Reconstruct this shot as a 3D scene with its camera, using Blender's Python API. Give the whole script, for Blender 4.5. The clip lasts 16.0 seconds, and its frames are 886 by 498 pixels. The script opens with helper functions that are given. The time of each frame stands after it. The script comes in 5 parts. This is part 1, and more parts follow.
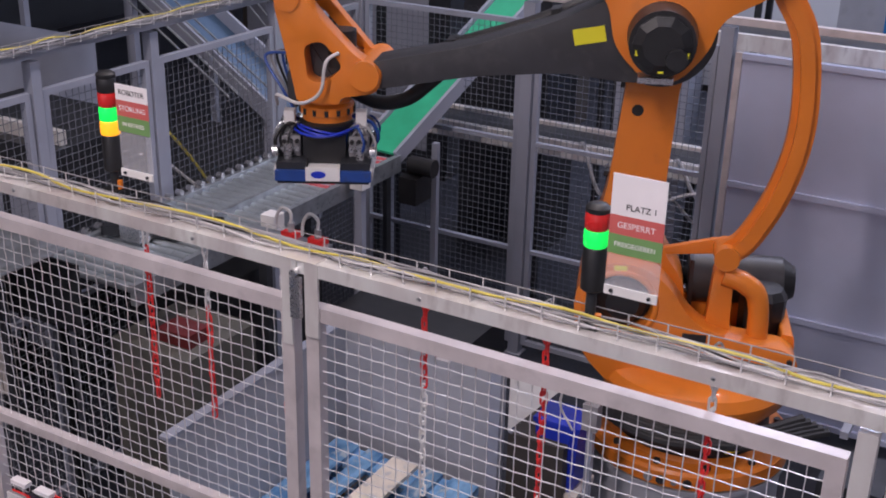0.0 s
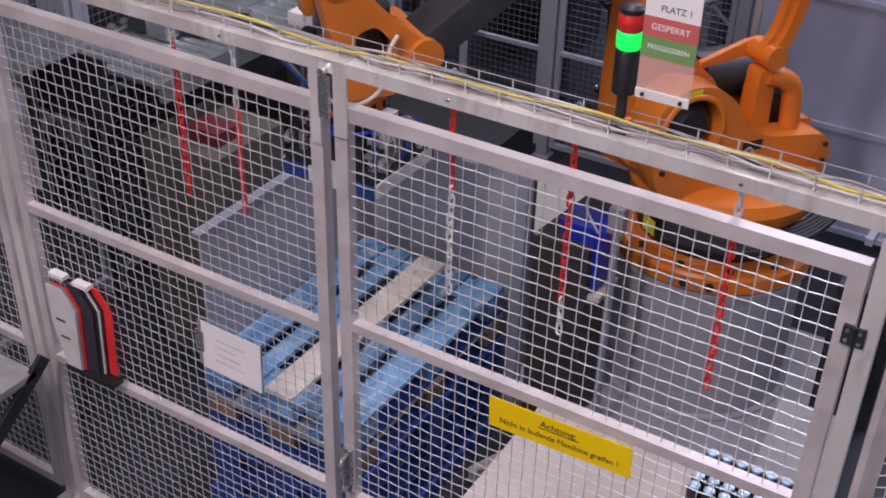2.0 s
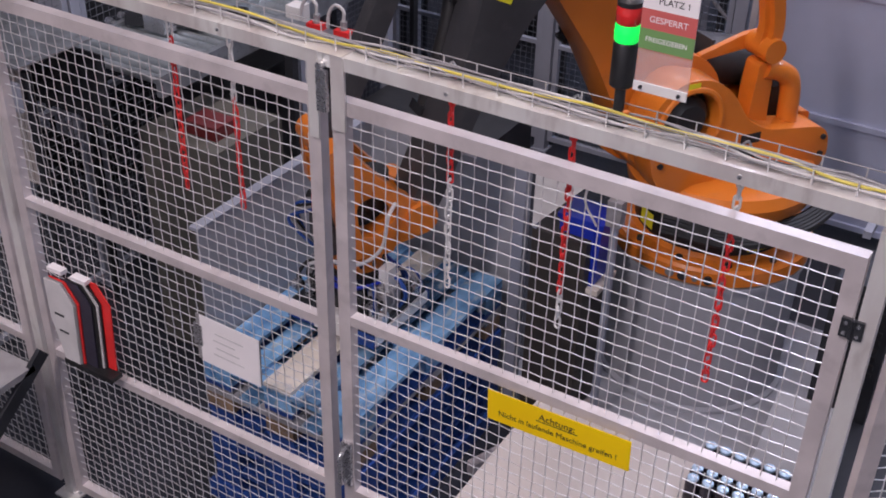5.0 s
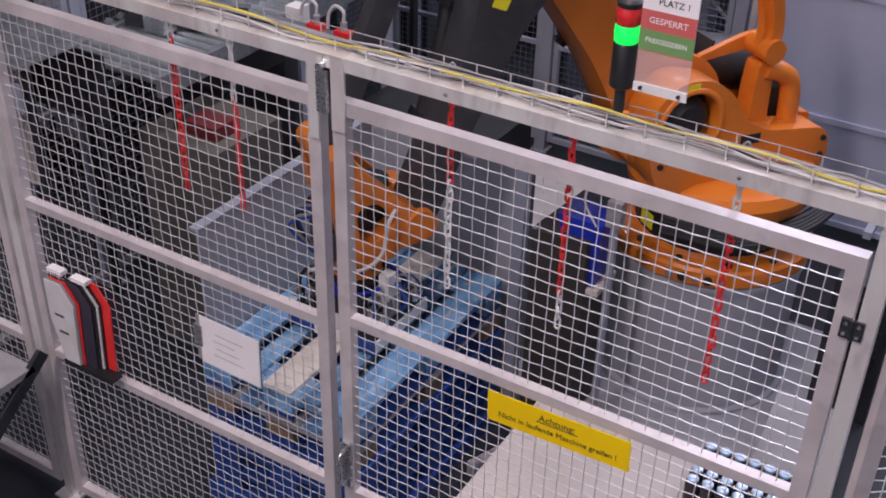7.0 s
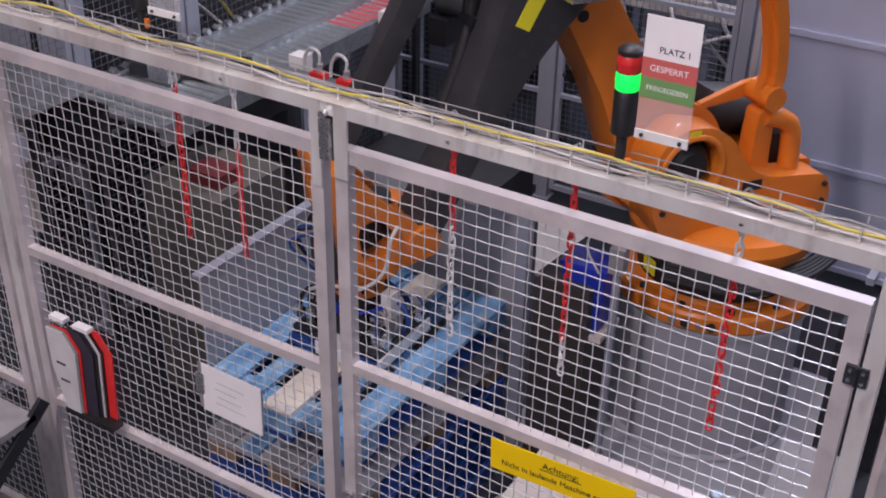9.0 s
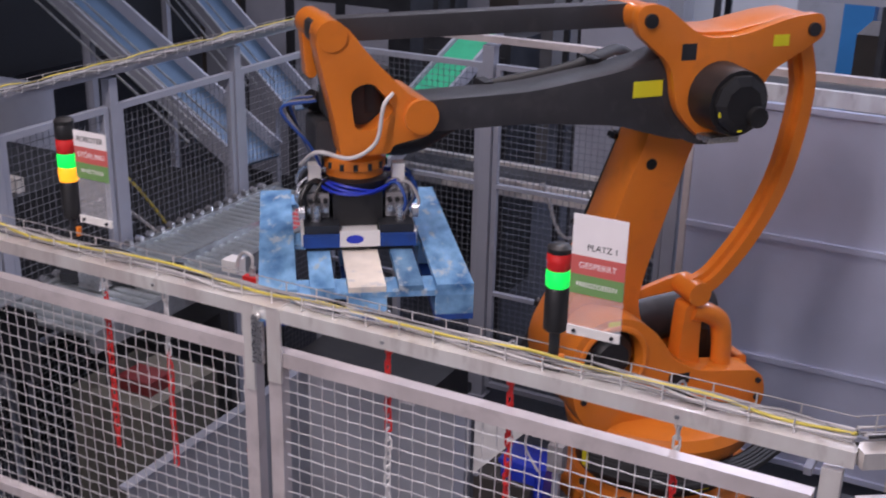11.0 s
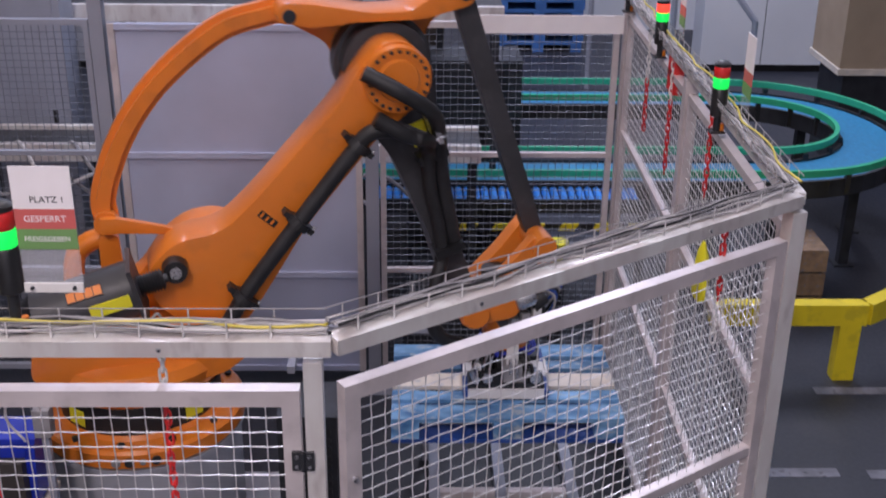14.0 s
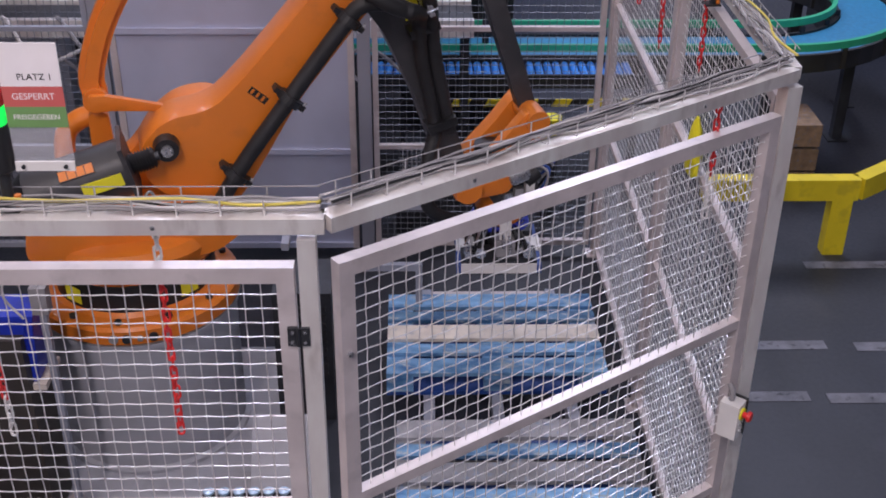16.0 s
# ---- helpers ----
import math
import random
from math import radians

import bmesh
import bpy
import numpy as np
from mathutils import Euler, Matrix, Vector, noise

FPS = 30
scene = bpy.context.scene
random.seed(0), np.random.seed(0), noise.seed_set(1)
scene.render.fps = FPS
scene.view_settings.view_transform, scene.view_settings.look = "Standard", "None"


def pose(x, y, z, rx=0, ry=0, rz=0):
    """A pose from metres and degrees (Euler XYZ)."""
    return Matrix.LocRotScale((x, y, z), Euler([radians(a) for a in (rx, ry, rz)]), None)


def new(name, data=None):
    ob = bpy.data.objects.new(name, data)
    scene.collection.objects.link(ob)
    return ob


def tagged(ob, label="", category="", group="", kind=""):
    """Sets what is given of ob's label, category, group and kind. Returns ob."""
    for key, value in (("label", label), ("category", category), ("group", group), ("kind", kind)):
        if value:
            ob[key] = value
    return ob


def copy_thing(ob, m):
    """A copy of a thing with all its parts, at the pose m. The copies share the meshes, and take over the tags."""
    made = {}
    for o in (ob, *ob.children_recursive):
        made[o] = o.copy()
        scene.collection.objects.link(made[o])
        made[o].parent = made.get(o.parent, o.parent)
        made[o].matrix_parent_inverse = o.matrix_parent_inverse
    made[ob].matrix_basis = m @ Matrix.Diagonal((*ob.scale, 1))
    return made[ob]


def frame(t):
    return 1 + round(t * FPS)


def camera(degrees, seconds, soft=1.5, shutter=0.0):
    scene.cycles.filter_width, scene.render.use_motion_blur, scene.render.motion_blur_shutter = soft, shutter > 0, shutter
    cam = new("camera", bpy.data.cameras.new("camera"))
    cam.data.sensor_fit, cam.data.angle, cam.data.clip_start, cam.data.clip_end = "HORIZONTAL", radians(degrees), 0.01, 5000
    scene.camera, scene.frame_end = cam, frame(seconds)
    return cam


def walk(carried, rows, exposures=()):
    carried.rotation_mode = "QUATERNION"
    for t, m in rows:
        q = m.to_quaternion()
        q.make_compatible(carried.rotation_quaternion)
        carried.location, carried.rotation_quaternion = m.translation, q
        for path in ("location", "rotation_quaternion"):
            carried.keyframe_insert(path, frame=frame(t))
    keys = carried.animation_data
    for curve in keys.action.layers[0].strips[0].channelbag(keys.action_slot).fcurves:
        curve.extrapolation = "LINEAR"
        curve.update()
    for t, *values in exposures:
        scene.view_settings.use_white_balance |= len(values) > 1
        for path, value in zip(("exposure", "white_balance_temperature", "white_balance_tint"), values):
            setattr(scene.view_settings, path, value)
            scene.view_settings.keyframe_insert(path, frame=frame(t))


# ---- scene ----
cam = camera(42.0, 16.0, soft=1.8, shutter=0.4)
PATH = [
    (0.0, 0, 0, 3.9, 67.24, -1.26, 29.98),
    (0.5, 0, 0, 3.9, 65.47, -1.20, 30.30),
    (1.0, 0, 0, 3.9, 61.35, -1.27, 30.70),
    (1.5, 0, 0, 3.9, 59.15, -1.30, 31.13),
    (2.0, 0, 0, 3.9, 57.38, -1.31, 31.58),
    (2.5, 0, 0, 3.9, 57.19, -1.32, 31.58),
    (3.0, 0, 0, 3.9, 57.02, -1.30, 31.53),
    (3.5, 0, 0, 3.9, 57.03, -1.30, 31.52),
    (4.0, 0, 0, 3.9, 57.04, -1.26, 31.48),
    (6.5, 0, 0, 3.9, 57.10, -1.26, 31.43),
    (7.0, 0, 0, 3.9, 57.10, -1.25, 31.44),
    (7.5, 0, 0, 3.9, 57.14, -1.25, 31.39),
    (8.0, 0, 0, 3.9, 57.39, -1.24, 31.30),
    (10.5, 0, 0, 3.9, 66.55, -1.20, 30.60),
    (11.0, 0, 0, 3.9, 69.38, -1.20, 27.94),
    (11.5, 0, 0, 3.9, 70.55, -1.05, 24.64),
    (12.0, 0, 0, 3.9, 70.53, -1.01, 16.53),
    (12.5, 0, 0, 3.9, 70.58, -0.84, 9.70),
    (13.0, 0, 0, 3.9, 70.46, -0.72, 4.27),
    (13.5, 0, 0, 3.9, 68.85, -0.61, 0.69),
    (14.0, 0, 0, 3.9, 66.25, -0.59, -0.95),
    (14.5, 0, 0, 3.9, 63.49, -0.56, -1.56),
    (15.0, 0, 0, 3.9, 61.07, -0.57, -1.60),
    (15.5, 0, 0, 3.9, 59.64, -0.60, -1.53),
    (16.0, 0, 0, 3.9, 60.14, -0.51, -1.38),
]
walk(cam, [(t, pose(*p)) for t, *p in PATH])

# ---- world and hall lights ----
world = bpy.data.worlds.new("hall_air")
scene.world = world
world.use_nodes = True
world.node_tree.nodes["Background"].inputs[0].default_value = (0.72, 0.76, 1.0, 1)
world.node_tree.nodes["Background"].inputs[1].default_value = 0.02
scene.view_settings.exposure = 0.05


def area_light(x, y, z, sx, sy, power, color=(1.0, 0.90, 1.0), rz=0.0):
    d = bpy.data.lights.new("hall_lamp", "AREA")
    d.shape, d.size, d.size_y, d.energy, d.color = "RECTANGLE", sx, sy, power, color
    ob = new("hall_lamp", d)
    ob.matrix_world = pose(x, y, z, 0, 0, rz)
    return ob


# four rows of unseen tubes under the roof; powers and tints tuned per bay
for ly, bays in ((-3.0, (38, 475, 95, 14)), (5.0, (14, 170, 34, 8)), (12.0, (75, 250, 330, 130))):
    for lx, power in zip((-6.0, -2.0, 2.0, 6.0), bays):
        area_light(lx, ly, 8.3, 0.3, 5.0, power, (1.04, 0.89, 0.91) if lx < 0 and ly < 10 else (0.90, 0.91, 1.16))

# ---- materials ----
def material(name, color, rough=0.5, metal=0.0, vary=0.12, scale=6.0, fine=60.0, bump=0.05, rough_vary=0.12, tint=None, coat=0.0, per_object=0.0, dirt=0.0, dirt_color=(0.05, 0.045, 0.04), stretch=(1, 1, 1)):
    m = bpy.data.materials.new(name)
    m.use_nodes = True
    nt = m.node_tree
    N, L = nt.nodes, nt.links
    b = N["Principled BSDF"]
    b.inputs["Metallic"].default_value = metal
    b.inputs["Coat Weight"].default_value = coat
    tc = N.new("ShaderNodeTexCoord")
    mp = N.new("ShaderNodeMapping")
    mp.inputs["Scale"].default_value = stretch
    L.new(tc.outputs["Object"], mp.inputs["Vector"])
    big, small = N.new("ShaderNodeTexNoise"), N.new("ShaderNodeTexNoise")
    for n, s in ((big, scale), (small, fine)):
        n.inputs["Scale"].default_value = s
        n.inputs["Detail"].default_value = 4
        L.new(mp.outputs[0], n.inputs["Vector"])
    mix = N.new("ShaderNodeMix")
    mix.data_type = "RGBA"
    lo = [c * (1 - vary) for c in color]
    hi = [min(1, c * (1 + vary)) for c in (tint or color)]
    mix.inputs[6].default_value, mix.inputs[7].default_value = (*lo, 1), (*hi, 1)
    ramp = N.new("ShaderNodeMapRange")
    ramp.inputs[1].default_value, ramp.inputs[2].default_value = 0.3, 0.7
    L.new(big.outputs[0], ramp.inputs[0])
    L.new(ramp.outputs[0], mix.inputs[0])
    out = mix.outputs[2]
    if per_object:
        oi, hsv = N.new("ShaderNodeObjectInfo"), N.new("ShaderNodeHueSaturation")
        mr = N.new("ShaderNodeMapRange")
        mr.inputs[3].default_value, mr.inputs[4].default_value = 1 - per_object, 1 + per_object
        L.new(oi.outputs["Random"], mr.inputs[0])
        L.new(mr.outputs[0], hsv.inputs["Value"])
        L.new(out, hsv.inputs["Color"])
        out = hsv.outputs[0]
    if dirt:
        dn = N.new("ShaderNodeTexNoise")
        dn.inputs["Scale"].default_value, dn.inputs["Detail"].default_value = scale * 2.3, 8
        L.new(mp.outputs[0], dn.inputs["Vector"])
        dr = N.new("ShaderNodeMapRange")
        dr.inputs[1].default_value, dr.inputs[2].default_value = 0.56, 0.68
        dr.inputs[4].default_value = dirt
        L.new(dn.outputs[0], dr.inputs[0])
        dm = N.new("ShaderNodeMix")
        dm.data_type = "RGBA"
        dm.inputs[7].default_value = (*dirt_color, 1)
        L.new(dr.outputs[0], dm.inputs[0])
        L.new(out, dm.inputs[6])
        out = dm.outputs[2]
    L.new(out, b.inputs["Base Color"])
    rr = N.new("ShaderNodeMapRange")
    rr.inputs[3].default_value, rr.inputs[4].default_value = max(0.03, rough - rough_vary), min(1, rough + rough_vary)
    L.new(small.outputs[0], rr.inputs[0])
    L.new(rr.outputs[0], b.inputs["Roughness"])
    if bump:
        bp = N.new("ShaderNodeBump")
        bp.inputs["Strength"].default_value, bp.inputs["Distance"].default_value = bump, 0.01
        L.new(small.outputs[0], bp.inputs["Height"])
        L.new(bp.outputs[0], b.inputs["Normal"])
    return m


def glowing(name, color, strength):
    m = bpy.data.materials.new(name)
    m.use_nodes = True
    b = m.node_tree.nodes["Principled BSDF"]
    b.inputs["Base Color"].default_value = (*color, 1)
    b.inputs["Emission Color"].default_value = (*color, 1)
    b.inputs["Emission Strength"].default_value = strength
    b.inputs["Roughness"].default_value = 0.2
    return m


def clear(name, color, rough=0.05, alpha=0.25):
    m = bpy.data.materials.new(name)
    m.use_nodes = True
    b = m.node_tree.nodes["Principled BSDF"]
    b.inputs["Base Color"].default_value = (*color, 1)
    b.inputs["Roughness"].default_value = rough
    b.inputs["Alpha"].default_value = alpha
    return m


GALV = material("galvanised_steel", (0.92, 0.83, 0.80), 0.34, 0.45, 0.20, 7, 45, 0.03, 0.10, dirt=0.45, dirt_color=(0.50, 0.44, 0.41), stretch=(1, 1, 0.35))
PAINTED = material("grey_painted_steel", (0.34, 0.36, 0.43), 0.45, 0.1, 0.08, 3, 120, 0.03)
FRAMEGREY = material("light_grey_frame_paint", (0.66, 0.60, 0.60), 0.36, 0.25, 0.14, 6, 60, 0.03, 0.10, dirt=0.30, dirt_color=(0.42, 0.38, 0.38))
WIRE = material("galvanised_wire", (0.90, 0.86, 0.86), 0.32, 0.55, 0.22, 20, 200, 0.0)
DARKWIRE = material("dull_grey_wire", (0.18, 0.19, 0.22), 0.5, 0.4, 0.12, 20, 200, 0.0)
PANEL = material("blue_grey_sheet_steel", (0.50, 0.54, 0.70), 0.38, 0.15, 0.10, 1.6, 150, 0.02)
ORANGE = material("orange_robot_paint", (0.78, 0.22, 0.024), 0.30, 0.0, 0.07, 3, 200, 0.02, 0.08, coat=0.4, dirt=0.12)
BLACK = material("matt_black_plastic", (0.018, 0.018, 0.02), 0.42, 0.0, 0.3, 8, 120, 0.04)
CARBON = material("dark_grey_carbon_arm", (0.045, 0.045, 0.05), 0.42, 0.0, 0.2, 5, 160, 0.03, dirt=0.15, dirt_color=(0.14, 0.13, 0.13))
RUBBER = material("black_rubber", (0.02, 0.02, 0.022), 0.55, 0.0, 0.3, 12, 200, 0.05)
DARKMETAL = material("dark_machine_steel", (0.045, 0.048, 0.056), 0.45, 0.5, 0.25, 6, 90, 0.05)
STEEL = material("bright_steel", (0.62, 0.62, 0.64), 0.28, 0.9, 0.1, 10, 140, 0.02)
PEDESTAL = material("grey_pedestal_paint", (0.40, 0.41, 0.45), 0.55, 0.0, 0.07, 3, 90, 0.04, dirt=0.1)
FLOOR = material("dark_hall_floor", (0.024, 0.027, 0.038), 0.45, 0.0, 0.25, 0.9, 35, 0.05, 0.15, dirt=0.4, dirt_color=(0.046, 0.048, 0.062))
FLOORLINE = material("worn_white_line_paint", (0.17, 0.17, 0.195), 0.6, 0.0, 0.3, 9, 60, 0.03, dirt=0.85, dirt_color=(0.04, 0.04, 0.05))
BLUEWOOD = material("worn_blue_painted_wood", (0.07, 0.24, 0.54), 0.62, 0.0, 0.35, 7, 110, 0.35, 0.1, tint=(0.22, 0.42, 0.64), per_object=0.32, dirt=0.8, dirt_color=(0.50, 0.55, 0.57), stretch=(1.6, 0.7, 1.6))
PALEWOOD = material("bare_pale_wood", (0.72, 0.66, 0.58), 0.7, 0.0, 0.15, 7, 90, 0.25, per_object=0.12, dirt=0.35, dirt_color=(0.25, 0.35, 0.50))
GREYWOOD = material("greyed_pallet_wood", (0.30, 0.30, 0.32), 0.75, 0.0, 0.25, 9, 90, 0.25, per_object=0.25, dirt=0.4, dirt_color=(0.15, 0.30, 0.52))
BROWNWOOD = material("brown_pallet_block_wood", (0.24, 0.16, 0.10), 0.8, 0.0, 0.3, 14, 100, 0.3, per_object=0.2, dirt=0.4, dirt_color=(0.08, 0.15, 0.28))
GREEN = material("green_conveyor_belt", (0.03, 0.42, 0.22), 0.5, 0.0, 0.12, 5, 120, 0.03, dirt=0.15, dirt_color=(0.03, 0.22, 0.13))
REDPLASTIC = material("red_plastic", (0.75, 0.03, 0.03), 0.35, 0.0, 0.1, 9, 100, 0.02)
WHITEPLASTIC = material("white_plastic", (0.80, 0.78, 0.76), 0.4, 0.0, 0.05, 9, 100, 0.02)
PAPER = material("white_paper", (0.90, 0.86, 0.87), 0.7, 0.0, 0.03, 9, 100, 0.02)
YELLOW = material("yellow_sign_sheet", (1.0, 0.66, 0.0), 0.5, 0.0, 0.03, 4, 100, 0.0)
LABELYELLOW = material("yellow_label", (0.85, 0.78, 0.03), 0.5, 0.0, 0.05, 4, 100, 0.0)
SAFETYYELLOW = material("yellow_barrier_paint", (0.78, 0.62, 0.02), 0.45, 0.0, 0.08, 4, 100, 0.03, dirt=0.2)
BLUEPLASTIC = material("blue_plastic", (0.015, 0.04, 0.50), 0.4, 0.0, 0.12, 6, 90, 0.03)
BLUESTEEL = material("dark_blue_painted_steel", (0.02, 0.07, 0.30), 0.45, 0.1, 0.2, 6, 90, 0.04, dirt=0.3)
BEIGE = material("pale_beige_board", (0.52, 0.47, 0.44), 0.6, 0.0, 0.06, 3, 90, 0.03)
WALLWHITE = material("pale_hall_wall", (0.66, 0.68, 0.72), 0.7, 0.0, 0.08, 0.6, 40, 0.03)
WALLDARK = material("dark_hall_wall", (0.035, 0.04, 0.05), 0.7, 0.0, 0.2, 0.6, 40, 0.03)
TEXTBLACK = material("black_print", (0.02, 0.02, 0.02), 0.6, 0.0, 0.0, 4, 50, 0.0)
SIGNRED = material("red_print", (0.62, 0.13, 0.12), 0.5, 0.0, 0.03, 4, 50, 0.0)
SIGNGREEN = material("green_print", (0.18, 0.34, 0.12), 0.5, 0.0, 0.03, 4, 50, 0.0)
PERSPEX = clear("clear_acrylic_sheet", (0.9, 0.9, 0.95), 0.05, 0.18)
LAMPRED = material("unlit_red_lens", (0.70, 0.03, 0.03), 0.15, 0.0, 0.05, 9, 80, 0.0, coat=0.4)
LAMPGREEN = glowing("lit_green_lens", (0.01, 0.80, 0.10), 0.9)
LAMPAMBER = glowing("lit_amber_lens", (1.0, 0.42, 0.02), 1.0)
CABLEYELLOW = material("yellow_cable", (0.70, 0.58, 0.10), 0.5, 0.0, 0.1, 9, 80, 0.0)
CABLEGREY = material("grey_cable", (0.30, 0.29, 0.30), 0.5, 0.0, 0.2, 9, 80, 0.0)
CABLEWHITE = material("pale_cable", (0.62, 0.60, 0.60), 0.5, 0.0, 0.1, 9, 80, 0.0)
BRICKBROWN = material("brown_grey_sheet", (0.065, 0.056, 0.05), 0.6, 0.1, 0.12, 4, 90, 0.03)


# ---- mesh helpers ----
def link(name, bm, mat, parent=None, label="", m=None, smooth=False, bevel=0.0):
    if bevel:
        bmesh.ops.bevel(bm, geom=[e for e in bm.edges if len(e.link_faces) == 2 and e.calc_face_angle(0) > 0.6], offset=bevel, segments=2, affect="EDGES", profile=0.6, clamp_overlap=True)
    me = bpy.data.meshes.new(name)
    bm.to_mesh(me)
    bm.free()
    if smooth:
        for p in me.polygons:
            p.use_smooth = True
        me.set_sharp_from_angle(angle=radians(38))
    for x in (mat if isinstance(mat, (list, tuple)) else [mat]):
        me.materials.append(x)
    ob = new(name, me)
    if parent is not None:
        ob.parent = parent
    if m is not None:
        ob.matrix_basis = m
    if label:
        tagged(ob, label)
    return ob


def part(name, bm, mat, parent, label="", m=None, smooth=False, bevel=0.0):
    return link(name, bm, mat, parent, label, m, smooth, bevel)


def thing(name, label, category, m=None, group="", kind=""):
    ob = new(name)
    ob.empty_display_size = 0.1
    if m is not None:
        ob.matrix_basis = m
    return tagged(ob, label, category, group, kind)


def again(name, data, parent, m, label=""):
    ob = new(name, data)
    ob.parent = parent
    ob.matrix_basis = m
    if label:
        tagged(ob, label)
    return ob


def box(x0, x1, y0, y1, z0, z1, bm=None, m=None):
    bm = bm or bmesh.new()
    vs = [bm.verts.new(Vector((x, y, z)) if m is None else m @ Vector((x, y, z))) for x in (x0, x1) for y in (y0, y1) for z in (z0, z1)]
    for f in ((0, 1, 3, 2), (4, 6, 7, 5), (0, 4, 5, 1), (2, 3, 7, 6), (0, 2, 6, 4), (1, 5, 7, 3)):
        bm.faces.new([vs[i] for i in f])
    return bm


def beam(a, b, w, h, bm=None, up=(0, 0, 1)):
    """A box bar from a to b: w wide across, h high along up."""
    bm = bm or bmesh.new()
    a, b = Vector(a), Vector(b)
    d = (b - a).normalized()
    s = d.cross(Vector(up))
    s = s.normalized() if s.length > 1e-6 else Vector((1, 0, 0))
    u = s.cross(d).normalized()
    vs = [bm.verts.new(p + s * i * w / 2 + u * j * h / 2) for p in (a, b) for i, j in ((-1, -1), (1, -1), (1, 1), (-1, 1))]
    for f in ((3, 2, 1, 0), (4, 5, 6, 7), (0, 1, 5, 4), (1, 2, 6, 5), (2, 3, 7, 6), (3, 0, 4, 7)):
        bm.faces.new([vs[i] for i in f])
    return bm


def rod(a, b, r0, r1=None, n=20, bm=None):
    """A cylinder or cone from a to b."""
    bm = bm or bmesh.new()
    a, b = Vector(a), Vector(b)
    r1 = r0 if r1 is None else r1
    q = (b - a).to_track_quat("Z", "Y").to_matrix()
    rings = []
    for p, r in ((a, r0), (b, r1)):
        rings.append([bm.verts.new(p + q @ Vector((r * math.cos(2 * math.pi * k / n), r * math.sin(2 * math.pi * k / n), 0))) for k in range(n)])
    for k in range(n):
        bm.faces.new((rings[0][k], rings[0][(k + 1) % n], rings[1][(k + 1) % n], rings[1][k]))
    bm.faces.new(rings[0][::-1])
    bm.faces.new(rings[1])
    return bm


def turned(profile, n=32, bm=None, m=None):
    """A body of revolution about z from (radius, height) pairs."""
    bm = bm or bmesh.new()
    rings = []
    for r, z in profile:
        rings.append([bm.verts.new((m or Matrix()) @ Vector((r * math.cos(2 * math.pi * k / n), r * math.sin(2 * math.pi * k / n), z))) for k in range(n)])
    for a, b in zip(rings, rings[1:]):
        for k in range(n):
            bm.faces.new((a[k], a[(k + 1) % n], b[(k + 1) % n], b[k]))
    bm.faces.new(rings[0][::-1])
    bm.faces.new(rings[-1])
    return bm


def smooth_line(pts, k=6):
    """A rounded line through the points (Catmull-Rom)."""
    pts = [Vector(p) for p in pts]
    ext = [pts[0] * 2 - pts[1], *pts, pts[-1] * 2 - pts[-2]]
    out = []
    for i in range(1, len(ext) - 2):
        p0, p1, p2, p3 = ext[i - 1:i + 3]
        for j in range(k):
            t = j / k
            out.append(0.5 * (2 * p1 + (p2 - p0) * t + (2 * p0 - 5 * p1 + 4 * p2 - p3) * t * t + (3 * p1 - p0 - 3 * p2 + p3) * t ** 3))
    out.append(pts[-1])
    return out


def tube(pts, r, n=8, bm=None, closed=False):
    """A round tube along a line of points; r may be a list."""
    bm = bm or bmesh.new()
    pts = [Vector(p) for p in pts]
    rings = []
    ref = None
    c = len(pts)
    for i, p in enumerate(pts):
        if closed:
            d = pts[(i + 1) % c] - pts[i - 1]
        else:
            d = pts[min(i + 1, c - 1)] - pts[max(i - 1, 0)]
        d.normalize()
        if ref is None:
            ref = d.orthogonal().normalized()
        ref = (ref - d * ref.dot(d)).normalized()
        s = d.cross(ref)
        rr = r[i] if isinstance(r, (list, tuple)) else r
        rings.append([bm.verts.new(p + ref * rr * math.cos(2 * math.pi * k / n) + s * rr * math.sin(2 * math.pi * k / n)) for k in range(n)])
    pairs = list(zip(rings, rings[1:])) + ([(rings[-1], rings[0])] if closed else [])
    for a, b in pairs:
        for k in range(n):
            bm.faces.new((a[k], a[(k + 1) % n], b[(k + 1) % n], b[k]))
    if not closed:
        bm.faces.new(rings[0][::-1])
        bm.faces.new(rings[-1])
    return bm


def slab(poly, y0, y1, bm=None, holes=()):
    """A plate: an outline in (x, z), from y0 to y1, with round-cornered holes given as outlines."""
    bm = bm or bmesh.new()
    loops = [list(poly)] + [list(h) for h in holes]
    edges, first = [], []
    for lp in loops:
        vs = [bm.verts.new((x, y0, z)) for x, z in lp]
        first.append(vs)
        edges += [bm.edges.new((vs[i], vs[(i + 1) % len(vs)])) for i in range(len(vs))]
    got = bmesh.ops.triangle_fill(bm, use_beauty=True, edges=edges)
    faces = [g for g in got["geom"] if isinstance(g, bmesh.types.BMFace)]
    copy = bmesh.ops.duplicate(bm, geom=faces)
    vmap = copy["vert_map"]
    back = {v: vmap[v] for lp in first for v in lp}
    for v in set(back.values()):
        v.co.y = y1
    for lp in first:
        for i in range(len(lp)):
            a, b = lp[i], lp[(i + 1) % len(lp)]
            bm.faces.new((a, b, back[b], back[a]))
    bmesh.ops.recalc_face_normals(bm, faces=bm.faces[:])
    return bm


